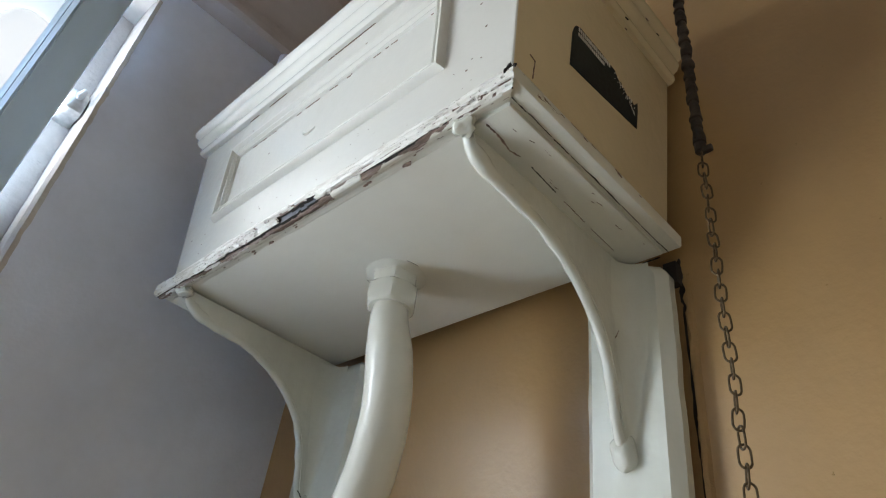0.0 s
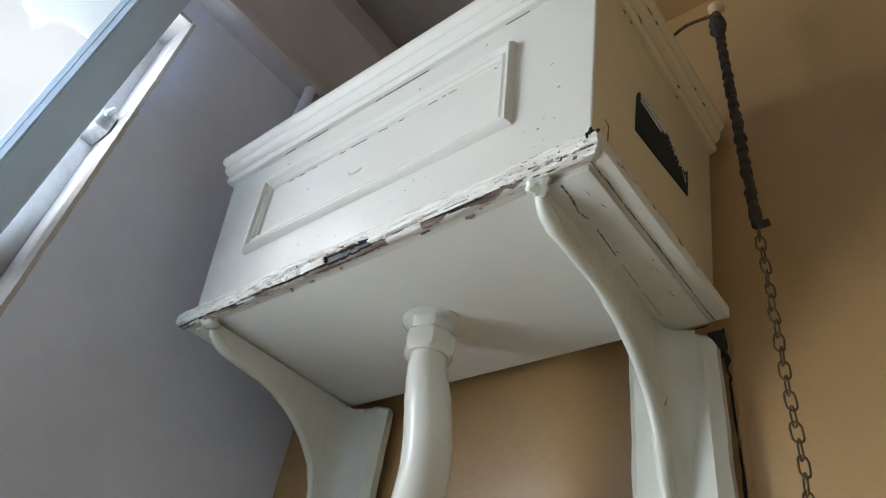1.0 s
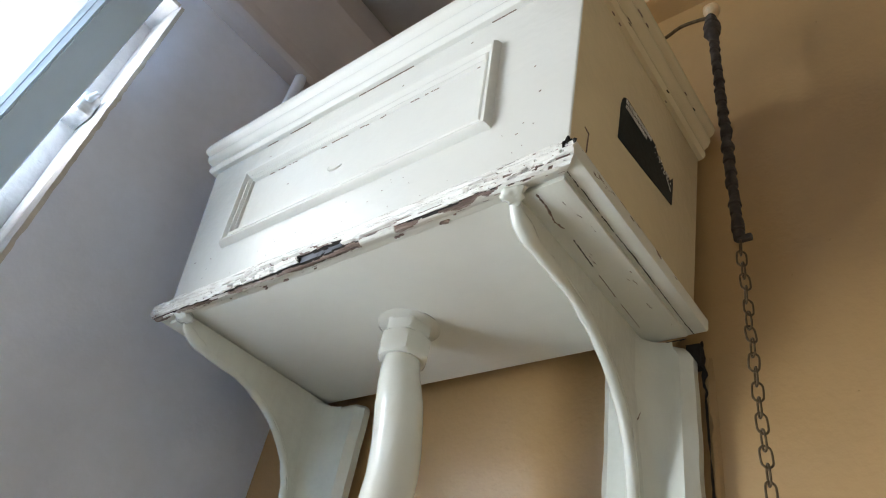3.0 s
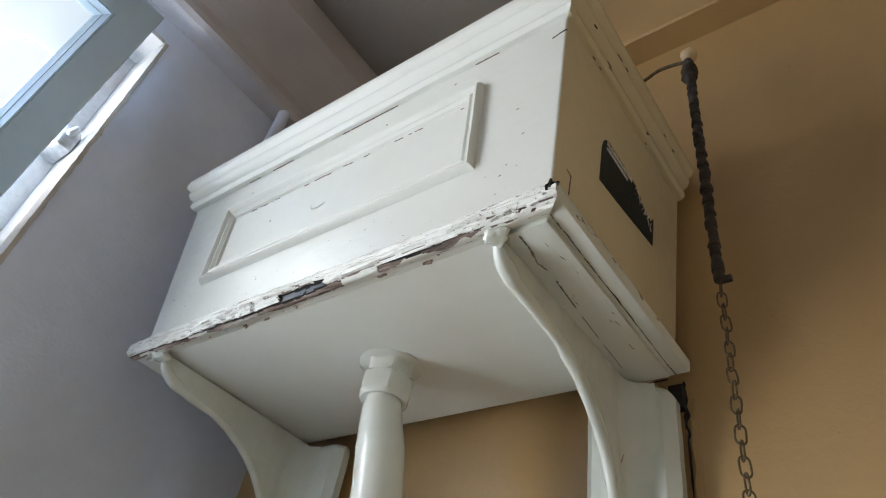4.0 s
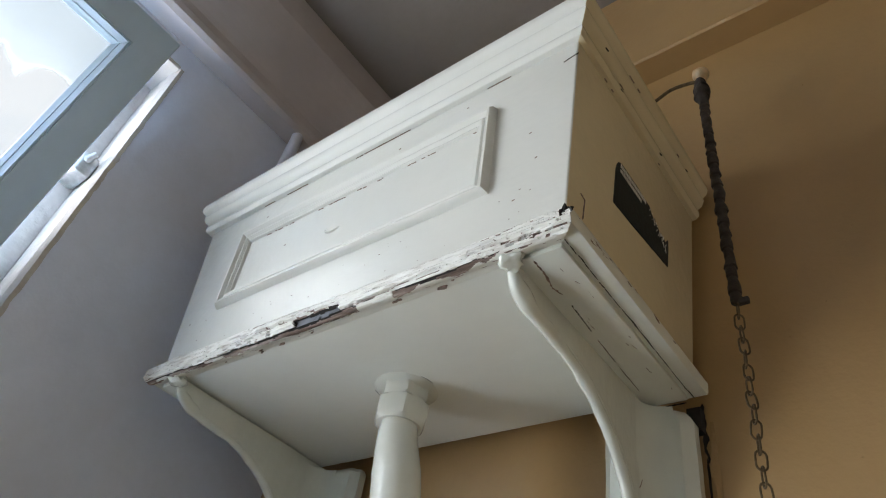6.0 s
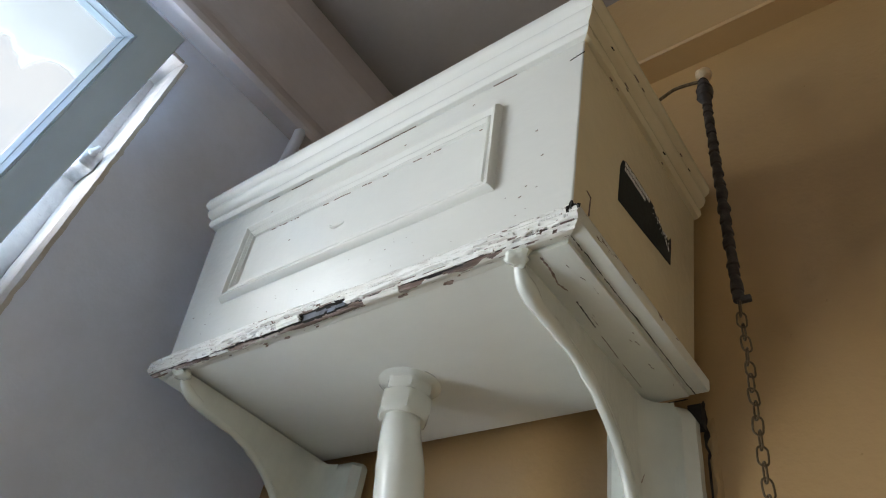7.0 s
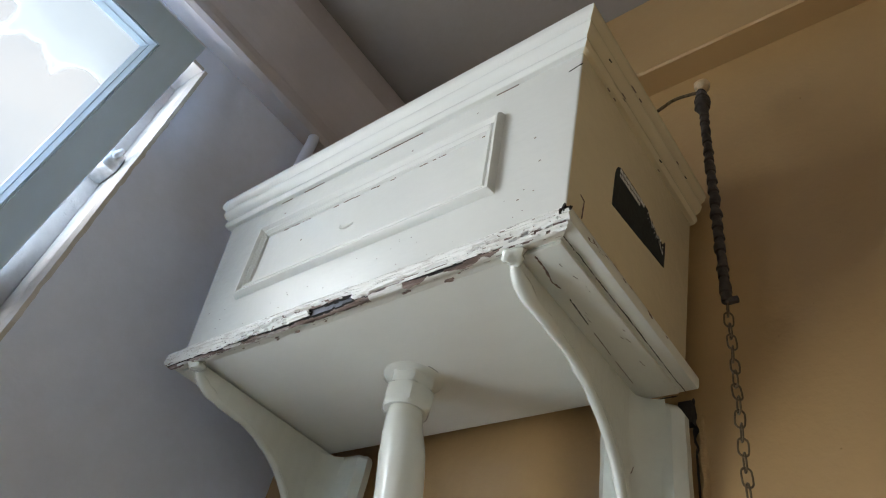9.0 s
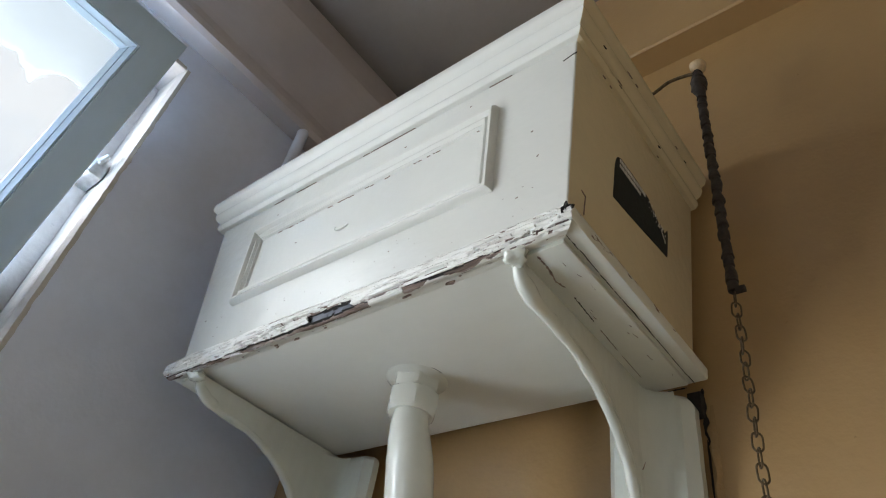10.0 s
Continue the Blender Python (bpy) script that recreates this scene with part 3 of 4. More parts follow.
def tears():
    """Torn paper showing white along the broken edge."""
    rnd = random.Random(23)
    bm = bmesh.new()
    for k in range(26):
        t = rnd.random() ** 1.4
        y, z = -0.066 - 0.040 * t + rnd.uniform(-0.004, 0.001), 2.152 + 0.017 * t + rnd.uniform(-0.012, 0.0)
        a, l, w = rnd.uniform(0.6, 2.2), rnd.uniform(0.0015, 0.006), rnd.uniform(0.0003, 0.0009)
        dy, dz = math.cos(a) * l, math.sin(a) * l
        strip(bm, [[sticker_point(y, z, o), sticker_point(y + dy * 0.5 + w, z + dz * 0.5, o), sticker_point(y + dy, z + dz, o), sticker_point(y + dy * 0.4 - w, z + dz * 0.4, o)] for o in (0.0005, 0.0012)], True)
    return bm


tagged(part("torn_paper", tears(), M_SILVER, label_ob, "white torn paper fibres", False), kind="stuff")
part("print", print_bars(), M_SILVER, label_ob, "unreadable silver letters", False)


# ---- flush pipe ----
pipe = thing("flush_pipe", (0.01, -0.118, 0.0), "white-painted metal flush pipe with a hexagonal nut below the cistern", "pipe")
run = smooth_path([(0.010, -0.118, 2.020), (0.012, -0.119, 1.985), (0.016, -0.120, 1.955), (0.026, -0.120, 1.915), (0.034, -0.120, 1.87), (0.033, -0.120, 1.83), (0.022, -0.120, 1.785),
                   (0.003, -0.120, 1.745), (-0.020, -0.118, 1.70), (-0.032, -0.10, 1.62), (-0.035, -0.08, 1.45), (-0.035, -0.07, 0.9), (-0.035, -0.07, 0.0)], 8)
part("tube", tube(run, [0.0185 + 0.0045 * min(1, max(0, (1.975 - p.z) / 0.05)) for p in run], 28, 0.02), M_PIPE, pipe)


def turned(rows, sides, cx, cy):
    """A turned or faceted piece: rows of (radius, z, roundness 0 or 1)."""
    bm = bmesh.new()
    rings = []
    for r, z, rnd_ in rows:
        ring = []
        for k in range(sides):
            a = 2 * math.pi * k / sides + 0.3
            w = (a - 0.3) % (math.pi / 3) - math.pi / 6
            q = r * (rnd_ + (1 - rnd_) * math.cos(math.pi / 6) / math.cos(w) * 1.06)
            ring.append((cx + q * math.cos(a), cy + q * math.sin(a), z))
        rings.append(ring)
    strip(bm, rings, True)
    return bm


part("flange", turned([(0.034, 2.019, 1), (0.032, 2.0172, 1), (0.0255, 2.0160, 1), (0.0240, 2.0145, 0.2), (0.0240, 2.0050, 0.2), (0.0225, 2.0030, 0.7), (0.0215, 2.0015, 1)], 48, 0.010, -0.118), M_PIPE, pipe)
for a0, a1 in ((160, 205), (-25, 0)):
    ring = [(0.010 + 0.0345 * math.cos(radians(a)), -0.118 + 0.0345 * math.sin(radians(a)), 2.0178) for a in range(a0, a1, 6)]
    part("crack", tube(ring, [0.00025] * len(ring), 6, 0.9), M_DARK, pipe)
part("nut", turned([(0.0205, 2.003, 1), (0.0245, 2.0015, 0.7), (0.0268, 1.998, 0.1), (0.0268, 1.984, 0), (0.0262, 1.979, 0.3), (0.0230, 1.9755, 1), (0.018, 1.9755, 1)], 48, 0.011, -0.1185), M_PIPE, pipe)


# ---- brackets ----
def bracket(cx, label):
    """Wall batten with a curved web standing off it and a plate under the cistern."""
    br = thing("bracket", (cx, -0.01, 1.76), label, "bracket", "cistern brackets")
    z0, z1, w = 1.776, 2.0115, 0.043
    bm, rings = bmesh.new(), []
    for i in range(41):
        z = z0 + (z1 - z0) * i / 40
        e = 0.0012 * noise.noise(Vector((cx * 9, 2, z * 30)))
        end = 0.004 if i in (0, 40) else 0.0
        wr = w - (max(0, z - 1.996) * 0.8 if cx > 0 else -0.022)
        rings.append([(cx - w + end, 0.008, z), (cx - w + end + e, -0.003 + end, z), (cx - w + 0.008 + end, -0.0105 + end, z), (cx + wr - 0.010 - end, -0.0105 + end, z),
                      (cx + wr - end + e, -0.002 + end, z), (cx + wr - end + e, 0.008, z)])
    strip(bm, rings, True)
    part("batten", bm, M_BRACKET, br)
    # curved web: y and z of its free edge
    edge = smooth_path([(0, -0.234, 2.014), (0, -0.229, 2.004), (0, -0.216, 1.997), (0, -0.196, 1.9925), (0, -0.150, 1.988), (0, -0.110, 1.976), (0, -0.076, 1.956),
                        (0, -0.050, 1.930), (0, -0.034, 1.897), (0, -0.026, 1.862), (0, -0.021, 1.842), (0, -0.012, 1.832)], 6)
    t, wx = 0.0058, cx - 0.003
    bm = bmesh.new()
    outline = [(p.y, p.z) for p in edge] + [(-0.004, 1.830), (-0.004, 2.016), (-0.234, 2.016)]
    left, right = [bm.verts.new((wx - t, y, z)) for y, z in outline], [bm.verts.new((wx + t, y, z)) for y, z in outline]
    bm.faces.new(left)
    bm.faces.new(right[::-1])
    for k in range(len(outline)):
        n = (k + 1) % len(outline)
        bm.faces.new((left[k], right[k], right[n], left[n]))
    part("web", bm, M_BRACKET, br)
    # thick paint fillets in the corners between web and batten
    for sgn in (-1, 1):
        bm, rings = bmesh.new(), []
        for i in range(25):
            f = i / 24
            z = 1.838 + (2.010 - 1.838) * f
            r = (0.004 + (0.021 if sgn > 0 else 0.012) * min(1, f * 1.5)) * (1 + 0.15 * noise.noise(Vector((cx * 5, sgn, z * 40))))
            arc = [(wx + sgn * (t + r * (1 - math.cos(a))), -0.0105 - r * (1 - math.sin(a))) for a in (math.pi / 2 * k / 6 for k in range(7))]
            rings.append([(x, y, z) for x, y in arc] + [(wx + sgn * (t - 0.002), -0.006, z)])
        strip(bm, rings, True)
        part("fillet", bm, M_BRACKET, br)
    # rounded, lumpy bead along the free edge
    part("bead", tube([Vector((wx + 0.0006 * noise.noise(Vector((p.z * 60, cx, 0))), p.y, p.z)) for p in edge],
                      [0.0052 + 0.0012 * noise.noise(p * 55) + 0.0022 * math.exp(-((p.y + 0.212) / 0.014) ** 2) + (0.0015 if i > len(edge) - 5 else 0) for i, p in enumerate(edge)], 16, 0.16), M_BRACKET, br)
    knob = bmesh.new()
    bmesh.ops.create_icosphere(knob, subdivisions=3, radius=0.0125)
    for v in knob.verts:
        v.co = Vector((v.co.x * 0.95, v.co.y * 0.9, v.co.z * 1.25)) * (1 + 0.25 * noise.noise(v.co * 110)) + Vector((wx, -0.012, 1.830))
    part("scroll_end", knob, M_BRACKET, br)
    tip = bmesh.new()
    bmesh.ops.create_icosphere(tip, subdivisions=4, radius=0.0080)
    for v in tip.verts:
        v.co = Vector((v.co.x * 1.35, v.co.y * 1.1, v.co.z * 0.95)) * (1 + 0.5 * noise.noise(v.co * 130 + Vector((cx * 40, 0, 0))) + 0.2 * noise.noise(v.co * 420)) + Vector((wx + 0.003, -0.2410, 2.0130))
    part("tip", tip, M_BRACKET, br)
    part("top_plate", block(cx - 0.004 if cx > 0 else cx - 0.035, cx + 0.042 if cx > 0 else cx, -0.238, -0.010, 2.0125, 2.0175, 0.001), M_SIDE, br)
    return br


bracket(0.2175, "white-painted curved wall bracket with cracked paint")
bracket(-0.2215, "white-painted curved bracket beside the grey wall")


# ---- pull chain ----
chain = thing("pull_chain", (0.324, -0.060, 1.30), "tarnished metal pull chain with its upper length bound in dark tape", "chain")
CX, CY = 0.3275, -0.060
lever = smooth_path([(-0.05, -0.060, 2.345), (0.10, -0.060, 2.37), (0.22, -0.060, 2.392), (0.268, -0.060, 2.407), (0.290, -0.060, 2.416), (0.312, -0.060, 2.413), (0.322, -0.060, 2.409)], 6)
cis_lever = thing("flush_lever", (-0.05, -0.060, Z1 + 0.068), "thin bent wire flush lever with a yellowed knob", "lever")
part("rod", tube(lever, [0.0022] * len(lever), 10), M_RUST, cis_lever)
part("post", tube([(-0.05, -0.060, Z1 + 0.067), (-0.05, -0.060, 2.35)], [0.006, 0.005], 12), M_RUST, cis_lever)
ball = bmesh.new()
bmesh.ops.create_uvsphere(ball, u_segments=24, v_segments=14, radius=0.0095)
for v in ball.verts:
    v.co = Vector((v.co.x * 1.05, v.co.y, v.co.z * 0.9)) * (1 + 0.12 * noise.noise(v.co * 140)) + Vector((0.328, -0.060, 2.421))
part("knob", ball, M_BONE, cis_lever)


def wrapped(z_top, z_bot, n):
    """Tape wound in a lumpy spiral."""
    pts, rad = [], []
    for i in range(n + 1):
        t = i / n
        z = z_top + (z_bot - z_top) * t
        saw = ((z_top - z) / 0.0175 + 0.5 * noise.noise(Vector((3, 0, z * 40)))) % 1.0
        bulb = 0.0046 * math.exp(-((z - (z_top - 0.022)) / 0.017) ** 2)
        pts.append((CX + 0.0009 * noise.noise(Vector((7, 0, z * 55))) - 0.002 * (1 - t), CY + 0.0009 * noise.noise(Vector((0, 5, z * 55))), z))
        rad.append((0.0043 + 0.0015 * saw + 0.0007 * noise.noise(Vector((0, 0, z * 90))) + bulb) * (1 if 0 < i < n else 0.5))
    return tube(pts, rad, 18, 0.22)


part("tape_binding", wrapped(2.408, 2.064, 240), M_TAPE, chain, "dark brown twisted tape")
part("tape_end", block(CX - 0.001, CX + 0.011, CY - 0.004, CY + 0.001, 2.062, 2.068, 0.001), M_TAPE, chain)


def link_mesh():
    bm = bmesh.new()
    rings, n = [], 20
    L, W, r = 0.0046, 0.0042, 0.00086
    for k in range(n):
        a = 2 * math.pi * k / n
        c = Vector((W * math.cos(a), 0, L * math.sin(a) + 0.0032 * (1 if math.sin(a) > 0 else -1) * min(1, abs(math.sin(a)) * 3)))
        d = Vector((math.cos(a), 0, math.sin(a)))
        rings.append([c + (d * math.cos(t) + Vector((0, 1, 0)) * math.sin(t)) * r for t in (2 * math.pi * j / 8 for j in range(8))])
    vs = [[bm.verts.new(p) for p in q] for q in rings]
    for i in range(n):
        for j in range(8):
            bm.faces.new((vs[i][j], vs[i][(j + 1) % 8], vs[(i + 1) % n][(j + 1) % 8], vs[(i + 1) % n][j]))
    me = bpy.data.meshes.new("link")
    bmesh.ops.recalc_face_normals(bm, faces=bm.faces)
    bm.to_mesh(me)
    bm.free()
    me.materials.append(M_RUST)
    for p in me.polygons:
        p.use_smooth = True
    return me


LINK = link_mesh()
rnd = random.Random(12)
z, k = 2.0575, 0
while z > 1.30:
    ob = new("link", LINK)
    ob.parent = chain
    ob.matrix_parent_inverse = Matrix.Translation(-chain.location)
    ob.matrix_basis = pose(CX + rnd.uniform(-0.0006, 0.0006), CY + rnd.uniform(-0.0006, 0.0006), z, rnd.uniform(-4, 4), rnd.uniform(-5, 5), (38 if k % 2 else 128) + rnd.uniform(-14, 14))
    z -= 0.0125
    k += 1

# ---- supply pipe behind the cistern ----
supply = thing("supply_pipe", (-0.347, -0.185, 2.60), "short painted water supply pipe on the grey wall", "pipe")
sp = smooth_path([(XW - 0.01, -0.185, 2.600), (-0.358, -0.185, 2.600), (-0.347, -0.185, 2.588), (-0.347, -0.185, 2.50), (-0.347, -0.185, 2.22), (-0.342, -0.185, 2.205), (-0.325, -0.185, 2.20), (-0.27, -0.185, 2.20)], 6)
part("tube", tube(sp, [0.0105] * len(sp), 16), M_GREY, supply)

# ---- ragged caulk beside the bracket ----
def caulk(x, z0, z1, seed):
    bm, rings = bmesh.new(), []
    for i in range(81):
        z = z0 + (z1 - z0) * i / 80
        j = 0.003 * noise.noise(Vector((seed, z * 40, 0))) + 0.0012 * noise.noise(Vector((seed, z * 160, 4)))
        e = min(1.0, (80 - i) / 14)
        rings.append([(x + j, YN + 0.001, z), (x + j, YN - 0.005 * e, z), (x + 0.003 + j * 0.5, YN - 0.0030 * e, z), (x + 0.006, YN + 0.001, z)])
    strip(bm, rings, True)
    return bm


structure("caulk_trim", caulk(0.2665, 1.70, 2.005, 2.0), M_CAULK, "ragged tan paint ridge on the wall beside the bracket", "caulk")


# ---- cracks and scars in the paint ----
def crack(line, width, normal, seed, steps=40, depth=0.0008):
    """A thin ragged dark ribbon that follows a line on a surface."""
    rnd_c = random.Random(seed)
    pts = [Vector(p) for p in line]
    n = Vector(normal).normalized()
    out = []
    for a, b in zip(pts, pts[1:]):
        m = max(2, int(steps * (b - a).length / sum((q - p).length for p, q in zip(pts, pts[1:]))))
        out += [a.lerp(b, i / m) for i in range(m)]
    out.append(pts[-1])
    bm, rings = bmesh.new(), []
    for i, p in enumerate(out):
        d = (out[min(i + 1, len(out) - 1)] - out[max(i - 1, 0)]).normalized()
        side = d.cross(n)
        w = width * max(0.08, 0.55 + 0.9 * noise.noise(Vector((seed * 3.1, i * 0.45, 0)))) * (0.15 if i in (0, len(out) - 1) else 1)
        p = p + side * width * 0.9 * noise.noise(Vector((seed * 1.7, i * 0.3, 4))) + side * rnd_c.uniform(-0.15, 0.15) * width
        rings.append([p - side * w - n * depth, p + side * w - n * depth, p + side * w + n * 0.0004, p - side * w + n * 0.0004])
    strip(bm, rings, True)
    return bm


def scatter(lines, width, normal, seed):
    """Many short ragged marks in one mesh."""
    bm = bmesh.new()
    for i, (a, b) in enumerate(lines):
        one = crack([a, b], width * (0.6 + 0.8 * ((i * 37) % 10) / 10), normal, seed + i, 8)
        me = bpy.data.meshes.new("tmp")
        one.to_mesh(me)
        one.free()
        bm.from_mesh(me)
        bpy.data.meshes.remove(me)
    return bm


DOWN, EAST, SOUTH = (0, 0, -1), (1, 0, 0), (0, -1, 0)
ZU = Z0 - 0.0049
for line, w, n, mat in (
        ([(side_x(2.043) + 0.0003, -0.240, 2.043), (side_x(2.043) + 0.0003, -0.150, 2.043)], 0.0006, EAST, M_WOOD),
        ([(side_x(2.0445) + 0.0003, -0.130, 2.0435), (side_x(2.043) + 0.0003, -0.030, 2.0425)], 0.0007, EAST, M_WOOD),
        ([(side_x(2.07) + 0.0002, -0.222, 2.052), (side_x(2.08) + 0.0002, -0.221, 2.074), (side_x(2.08) + 0.0002, -0.228, 2.076)], 0.00022, EAST, M_WOOD),
        ([(0.12, front_y(2.2125) - 0.0005, 2.2125), (-0.02, front_y(2.2125) - 0.0005, 2.2125), (-0.1, front_y(2.2125) - 0.0005, 2.2125)], 0.0005, SOUTH, M_DARK),
        ([(0.26, front_y(2.0425) - 0.0003, 2.0425), (0.10, front_y(2.0425) - 0.0003, 2.0425), (-0.05, front_y(2.042) - 0.0003, 2.042), (-0.20, front_y(2.042) - 0.0003, 2.042)], 0.0004, SOUTH, M_WOOD),
        ([(0.277, front_y(2.232) - 0.0003, 2.2325), (0.262, front_y(2.23) - 0.0003, 2.229)], 0.0004, SOUTH, M_DARK)):
    part("crack", crack(line, w, n, len(bpy.data.objects)), mat, cistern)
for x, z in ((0.235, 2.115), (0.215, 2.075), (0.228, 2.150), (-0.10, 2.155), (-0.245, 2.09), (0.06, 2.225), (-0.16, 2.225), (0.15, 2.235)):
    part("chip", crack([(x, front_y(z) - 0.0002, z), (x + 0.0025, front_y(z) - 0.0002, z + 0.001)], 0.0005, SOUTH, x * 100, 5), M_WOOD, cistern)
for y, z in ((-0.235, Z1 + 0.012), (-0.190, Z1 + 0.006), (-0.158, Z1 + 0.0322), (-0.150, Z1 + 0.0320), (-0.100, Z1 + 0.004), (-0.045, Z1 + 0.030)):
    o = BX1[1] + (0.0062 if z < Z1 + 0.010 else 0.0132 if z < Z1 + 0.0325 else 0.0185)
    part("chip", crack([(o, y, z), (o, y + 0.006, z + 0.001)], 0.0006, EAST, y * 100, 5), M_DARK, cistern)

rnd = random.Random(44)
worn = []
# dark lines paint both the broken bead edge and the shadow along it
for _ in range(24):
    x = rnd.uniform(-0.16, 0.165)
    z = PZ1 - 0.0215 + rnd.uniform(-0.0006, 0.0006)
    worn.append(((x, front_y(z) - 0.0006, z), (x + rnd.uniform(0.002, 0.010), front_y(z) - 0.0006, z)))
for _ in range(14):
    x = rnd.uniform(-0.27, 0.262)
    z = Z1 - 0.0004
    worn.append(((x, front_y(z) - 0.0012, z), (x + rnd.uniform(0.004, 0.030), front_y(z) - 0.0012, z)))
for _ in range(26):
    x, z = rnd.uniform(-0.25, 0.25), rnd.uniform(2.05, 2.09)
    worn.append(((x, front_y(z) - 0.0001, z), (x + rnd.uniform(0.0006, 0.002), front_y(z) - 0.0001, z)))
tagged(part("wear_and_shade_lines", scatter(worn, 0.00020, SOUTH, 700), M_WOOD, cistern, "fine dark cracks and painted shade along the mouldings"), kind="stuff")
side_wear = []
for _ in range(9):
    y, z = rnd.uniform(-0.25, -0.02), Z1 + rnd.choice((-0.0006, -0.0004, 0.0115, 0.031))
    o = BX1[1] + (0.0005 if z < Z1 else 0.0066 if z < Z1 + 0.02 else 0.0136)
    side_wear.append(((o, y, z), (o, y + rnd.uniform(0.002, 0.009), z)))
for _ in range(40):
    y, z = rnd.uniform(-0.245, -0.01), rnd.uniform(2.026, 2.040)
    o = BX1[0] + 0.0135 - max(0, z - 2.028) * 0.80
    side_wear.append(((o, y, z), (o, y + rnd.uniform(0.002, 0.016), z - rnd.uniform(0, 0.001))))
tagged(part("side_wear", scatter(side_wear, 0.00022, EAST, 800), M_WOOD, cistern, "fine dark cracks in the old paint"), kind="stuff")

right_bracket = next(o for o in bpy.data.objects if o.name == "bracket")
left_bracket = next(o for o in bpy.data.objects if o.name == "bracket.001")
ZP = 2.0124
for line, w, n, mat, owner in (
        ([(0.2330, -0.234, ZP), (0.2335, -0.222, ZP), (0.2300, -0.200, ZP), (0.2330, -0.190, ZP)], 0.0011, DOWN, M_WOOD, right_bracket),
        ([(0.2325, -0.175, ZP), (0.2305, -0.138, ZP)], 0.0006, DOWN, M_DARK, right_bracket),
        ([(0.2295, -0.125, ZP), (0.2280, -0.090, ZP)], 0.0004, DOWN, M_WOOD, right_bracket),
        ([(0.2275, -0.080, ZP), (0.2265, -0.040, ZP)], 0.0003, DOWN, M_WOOD, right_bracket),
        ([(0.222, -0.0108, 2.0095), (0.258, -0.0108, 2.0100)], 0.0006, SOUTH, M_DARK, right_bracket),
        ([(0.2205, -0.024, 1.955), (0.2205, -0.026, 1.935), (0.2205, -0.032, 1.925)], 0.0005, EAST, M_WOOD, right_bracket),
        ([(0.2205, -0.018, 2.000), (0.2205, -0.016, 1.985), (0.2205, -0.012, 1.978)], 0.0005, EAST, M_WOOD, right_bracket),
        ([(-0.2184, -0.014, 1.985), (-0.2184, -0.011, 1.970), (-0.2184, -0.019, 1.955), (-0.2184, -0.023, 1.935)], 0.0008, EAST, M_WOOD, left_bracket),
        ([(-0.2184, -0.026, 1.845), (-0.2184, -0.018, 1.838)], 0.0008, EAST, M_DARK, left_bracket)):
    part("crack", crack(line, w, n, len(bpy.data.objects)), mat, owner)

# gap where the right bracket has come away: shade put in as dark ribbons
gap = bmesh.new()
for line, w in ((((0.2618, YN - 0.001, 2.024), (0.2622, YN - 0.001, 1.965)), 0.0030), (((0.2622, YN - 0.001, 1.970), (0.2632, YN - 0.001, 1.83)), 0.0017), (((0.2632, YN - 0.001, 1.835), (0.2640, YN - 0.001, 1.74)), 0.0008)):
    one = crack(line, w, SOUTH, 7 + len(gap.verts), 16)
    me = bpy.data.meshes.new("tmp")
    one.to_mesh(me)
    one.free()
    gap.from_mesh(me)
    bpy.data.meshes.remove(me)
# dark block that stands in for shade in the corner above the batten
corner_shade = block(0.250, 0.2628, 0.009, YN - 0.001, 1.992, 2.016)
me = bpy.data.meshes.new("tmp")
corner_shade.to_mesh(me)
corner_shade.free()
gap.from_mesh(me)
bpy.data.meshes.remove(me)
structure("gap_trim", gap, M_DARK, "black strips and block painting the shade in the gap between bracket and wall", "gap")

# old paint blob on the front panel
blob = [(-0.017 + 0.012 * math.cos(radians(a)), front_y(2.148) - 0.0004, 2.148 + 0.006 * math.sin(radians(a))) for a in range(170, 330, 10)]
part("paint_blob", tube(blob, [0.0016 * math.sin(math.pi * (k + 0.5) / len(blob)) + 0.0004 for k in range(len(blob))], 8, 0.3), M_FRONT, cistern)


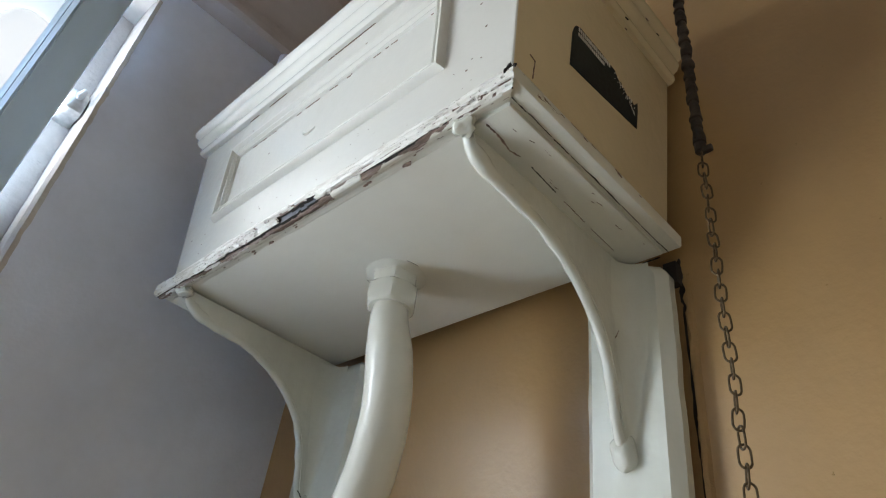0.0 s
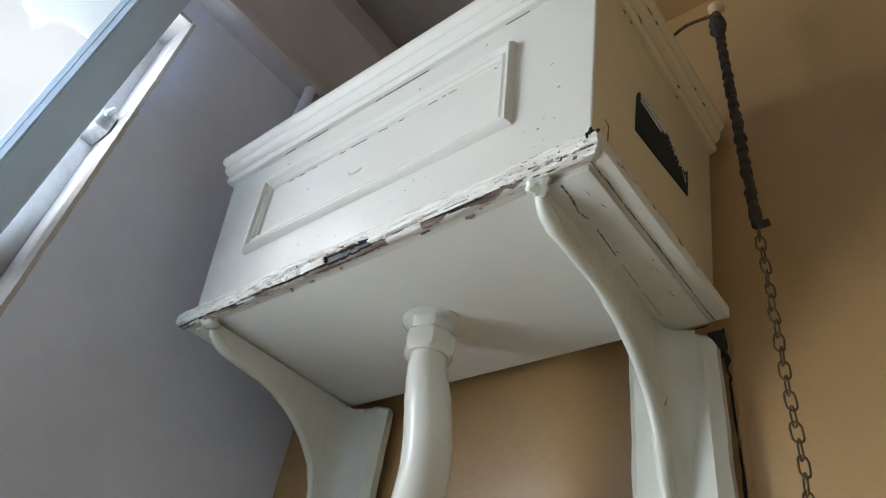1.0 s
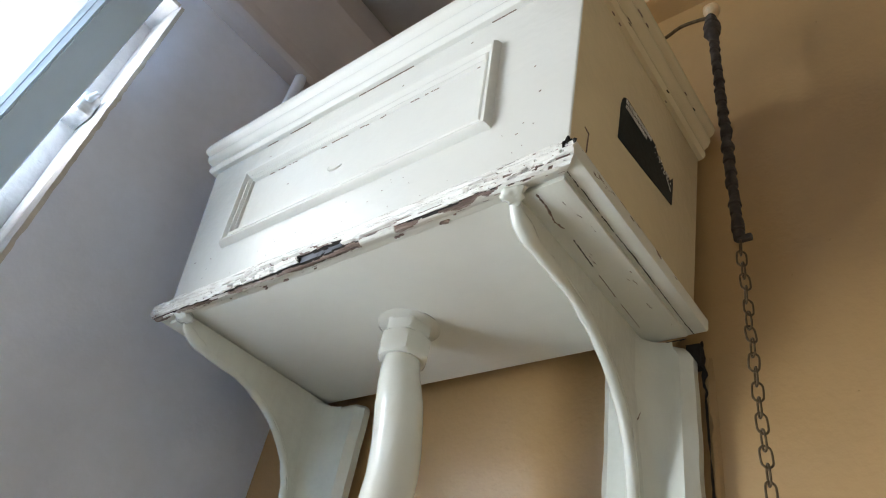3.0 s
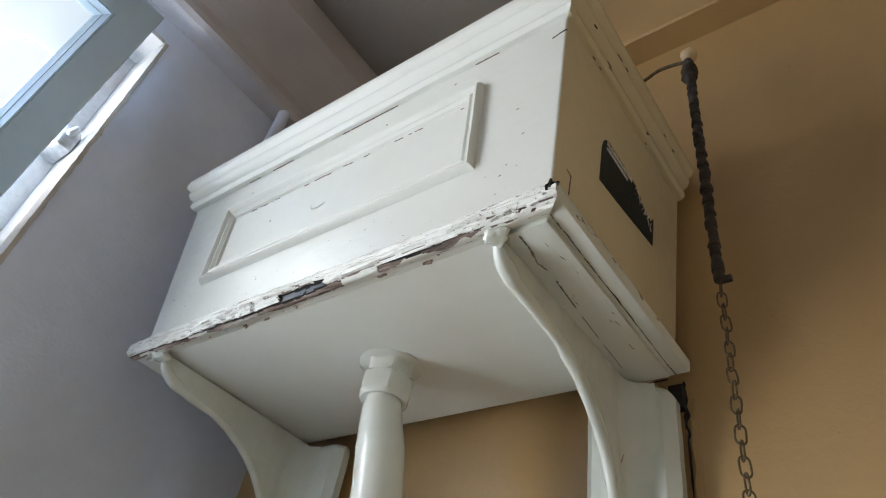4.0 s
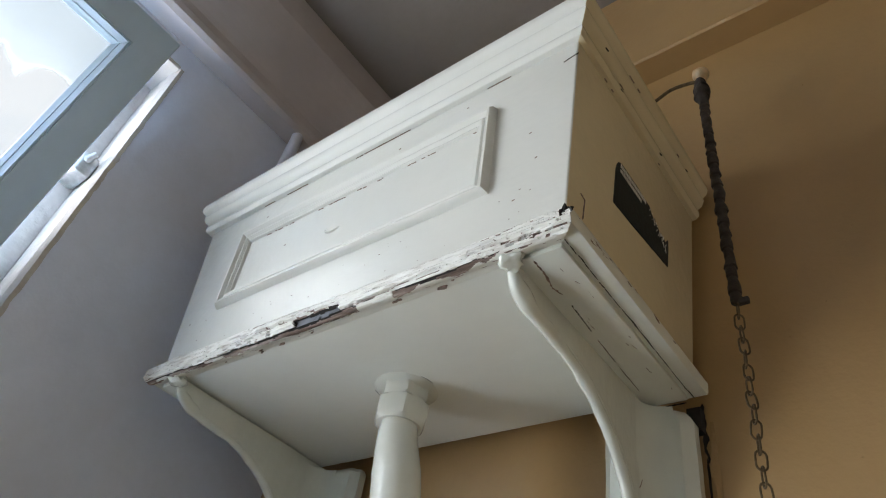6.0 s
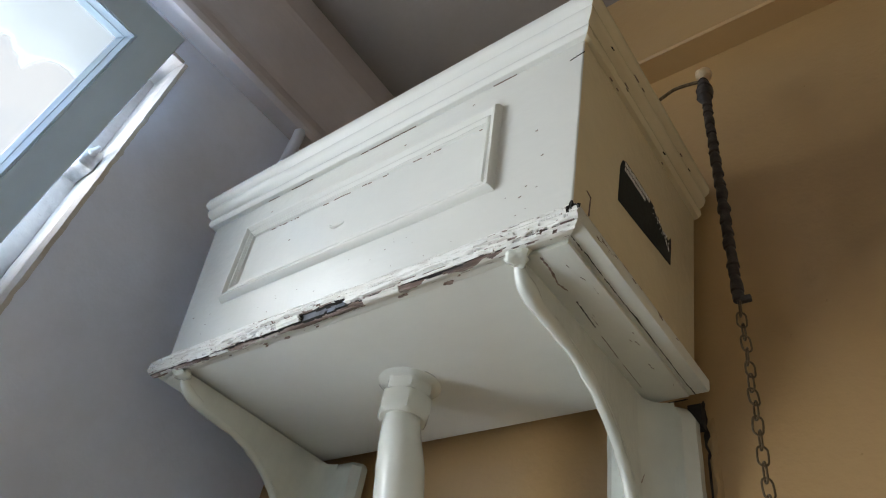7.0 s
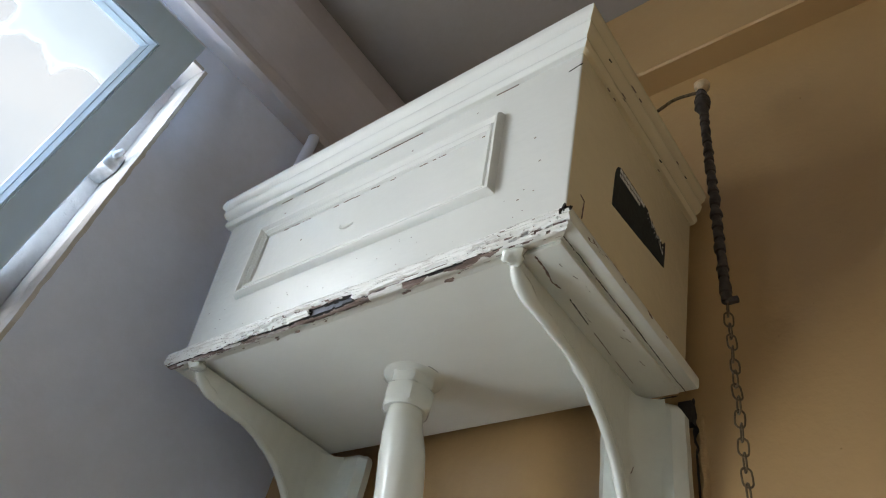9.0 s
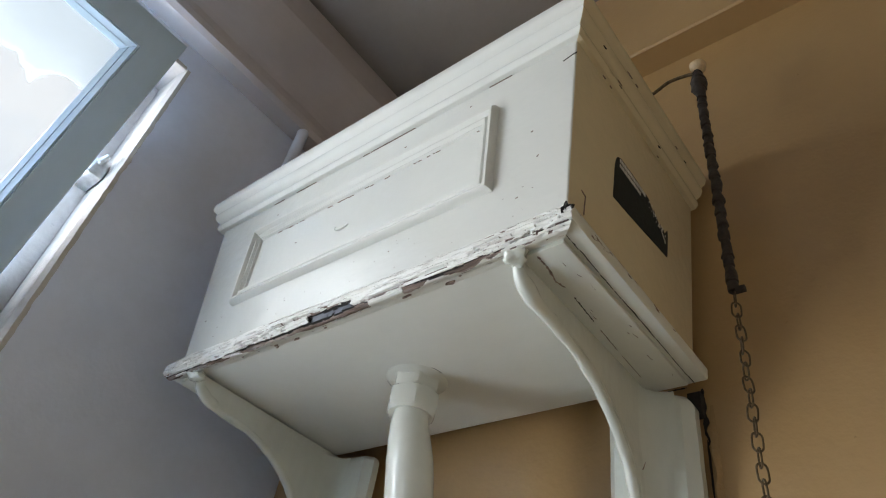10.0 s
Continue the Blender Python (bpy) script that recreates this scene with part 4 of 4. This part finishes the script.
# the split mitre of the lip at the free front corner
corner = [(BX1[0] + o, BY[0] - o, Z0 + u) for o, u in ((0.0060, 0.0175), (0.0085, 0.0125), (0.0125, 0.0085), (0.0138, 0.0030))]
part("split", crack(corner, 0.0014, Vector((0.707, -0.707, 0.0)), 77, 24, 0.002), M_DARK, cistern, "dark split in the corner joint")

# broken dark seam between lip and bottom plate, and rusty specks along the side lip
rnd = random.Random(31)
seam, y = [], -0.240
while y < -0.006:
    d = rnd.uniform(0.006, 0.034)
    x = 0.2630 + rnd.uniform(-0.0004, 0.0004)
    seam.append(((x, y, ZU), (x + rnd.uniform(-0.0004, 0.0004), min(y + d, -0.004), ZU)))
    y += d + rnd.uniform(-0.001, 0.003)
tagged(part("seam", scatter(seam, 0.00042, DOWN, 300), M_DARK, cistern, "broken dark seam"), kind="stuff")
specks = []
for _ in range(60):
    y, z = -0.238 + 0.23 * rnd.random() ** 1.3, 2.043 + rnd.uniform(-0.002, 0.0045)
    specks.append(((side_x(z) + 0.0002, y, z), (side_x(z) + 0.0002, y + rnd.uniform(0.0006, 0.0035), z + rnd.uniform(-0.001, 0.001))))
tagged(part("rust_specks", scatter(specks, 0.0005, EAST, 400), M_WOOD, cistern, "small rusty specks"), kind="stuff")
marks = []
for _ in range(8):
    x, y = rnd.uniform(0.236, 0.258), rnd.uniform(-0.23, -0.03)
    marks.append(((x, y, ZP), (x + rnd.uniform(-0.002, 0.002), y + rnd.uniform(0.002, 0.008), ZP)))
tagged(part("scratches", scatter(marks, 0.0002, DOWN, 500), M_WOOD, right_bracket, "small dark scratches"), kind="stuff")
pimples = []
for _ in range(40):
    x, z = rnd.uniform(0.34, 0.9), rnd.uniform(1.6, 2.45)
    pimples.append(((x, YN, z), (x + rnd.uniform(-0.002, 0.002), YN, z + rnd.uniform(0.001, 0.003))))
tagged(part("wall_specks", scatter(pimples, 0.0009, SOUTH, 600), M_CAULK, bpy.data.objects["wall_north"], "small specks in the wall paint"), kind="stuff")
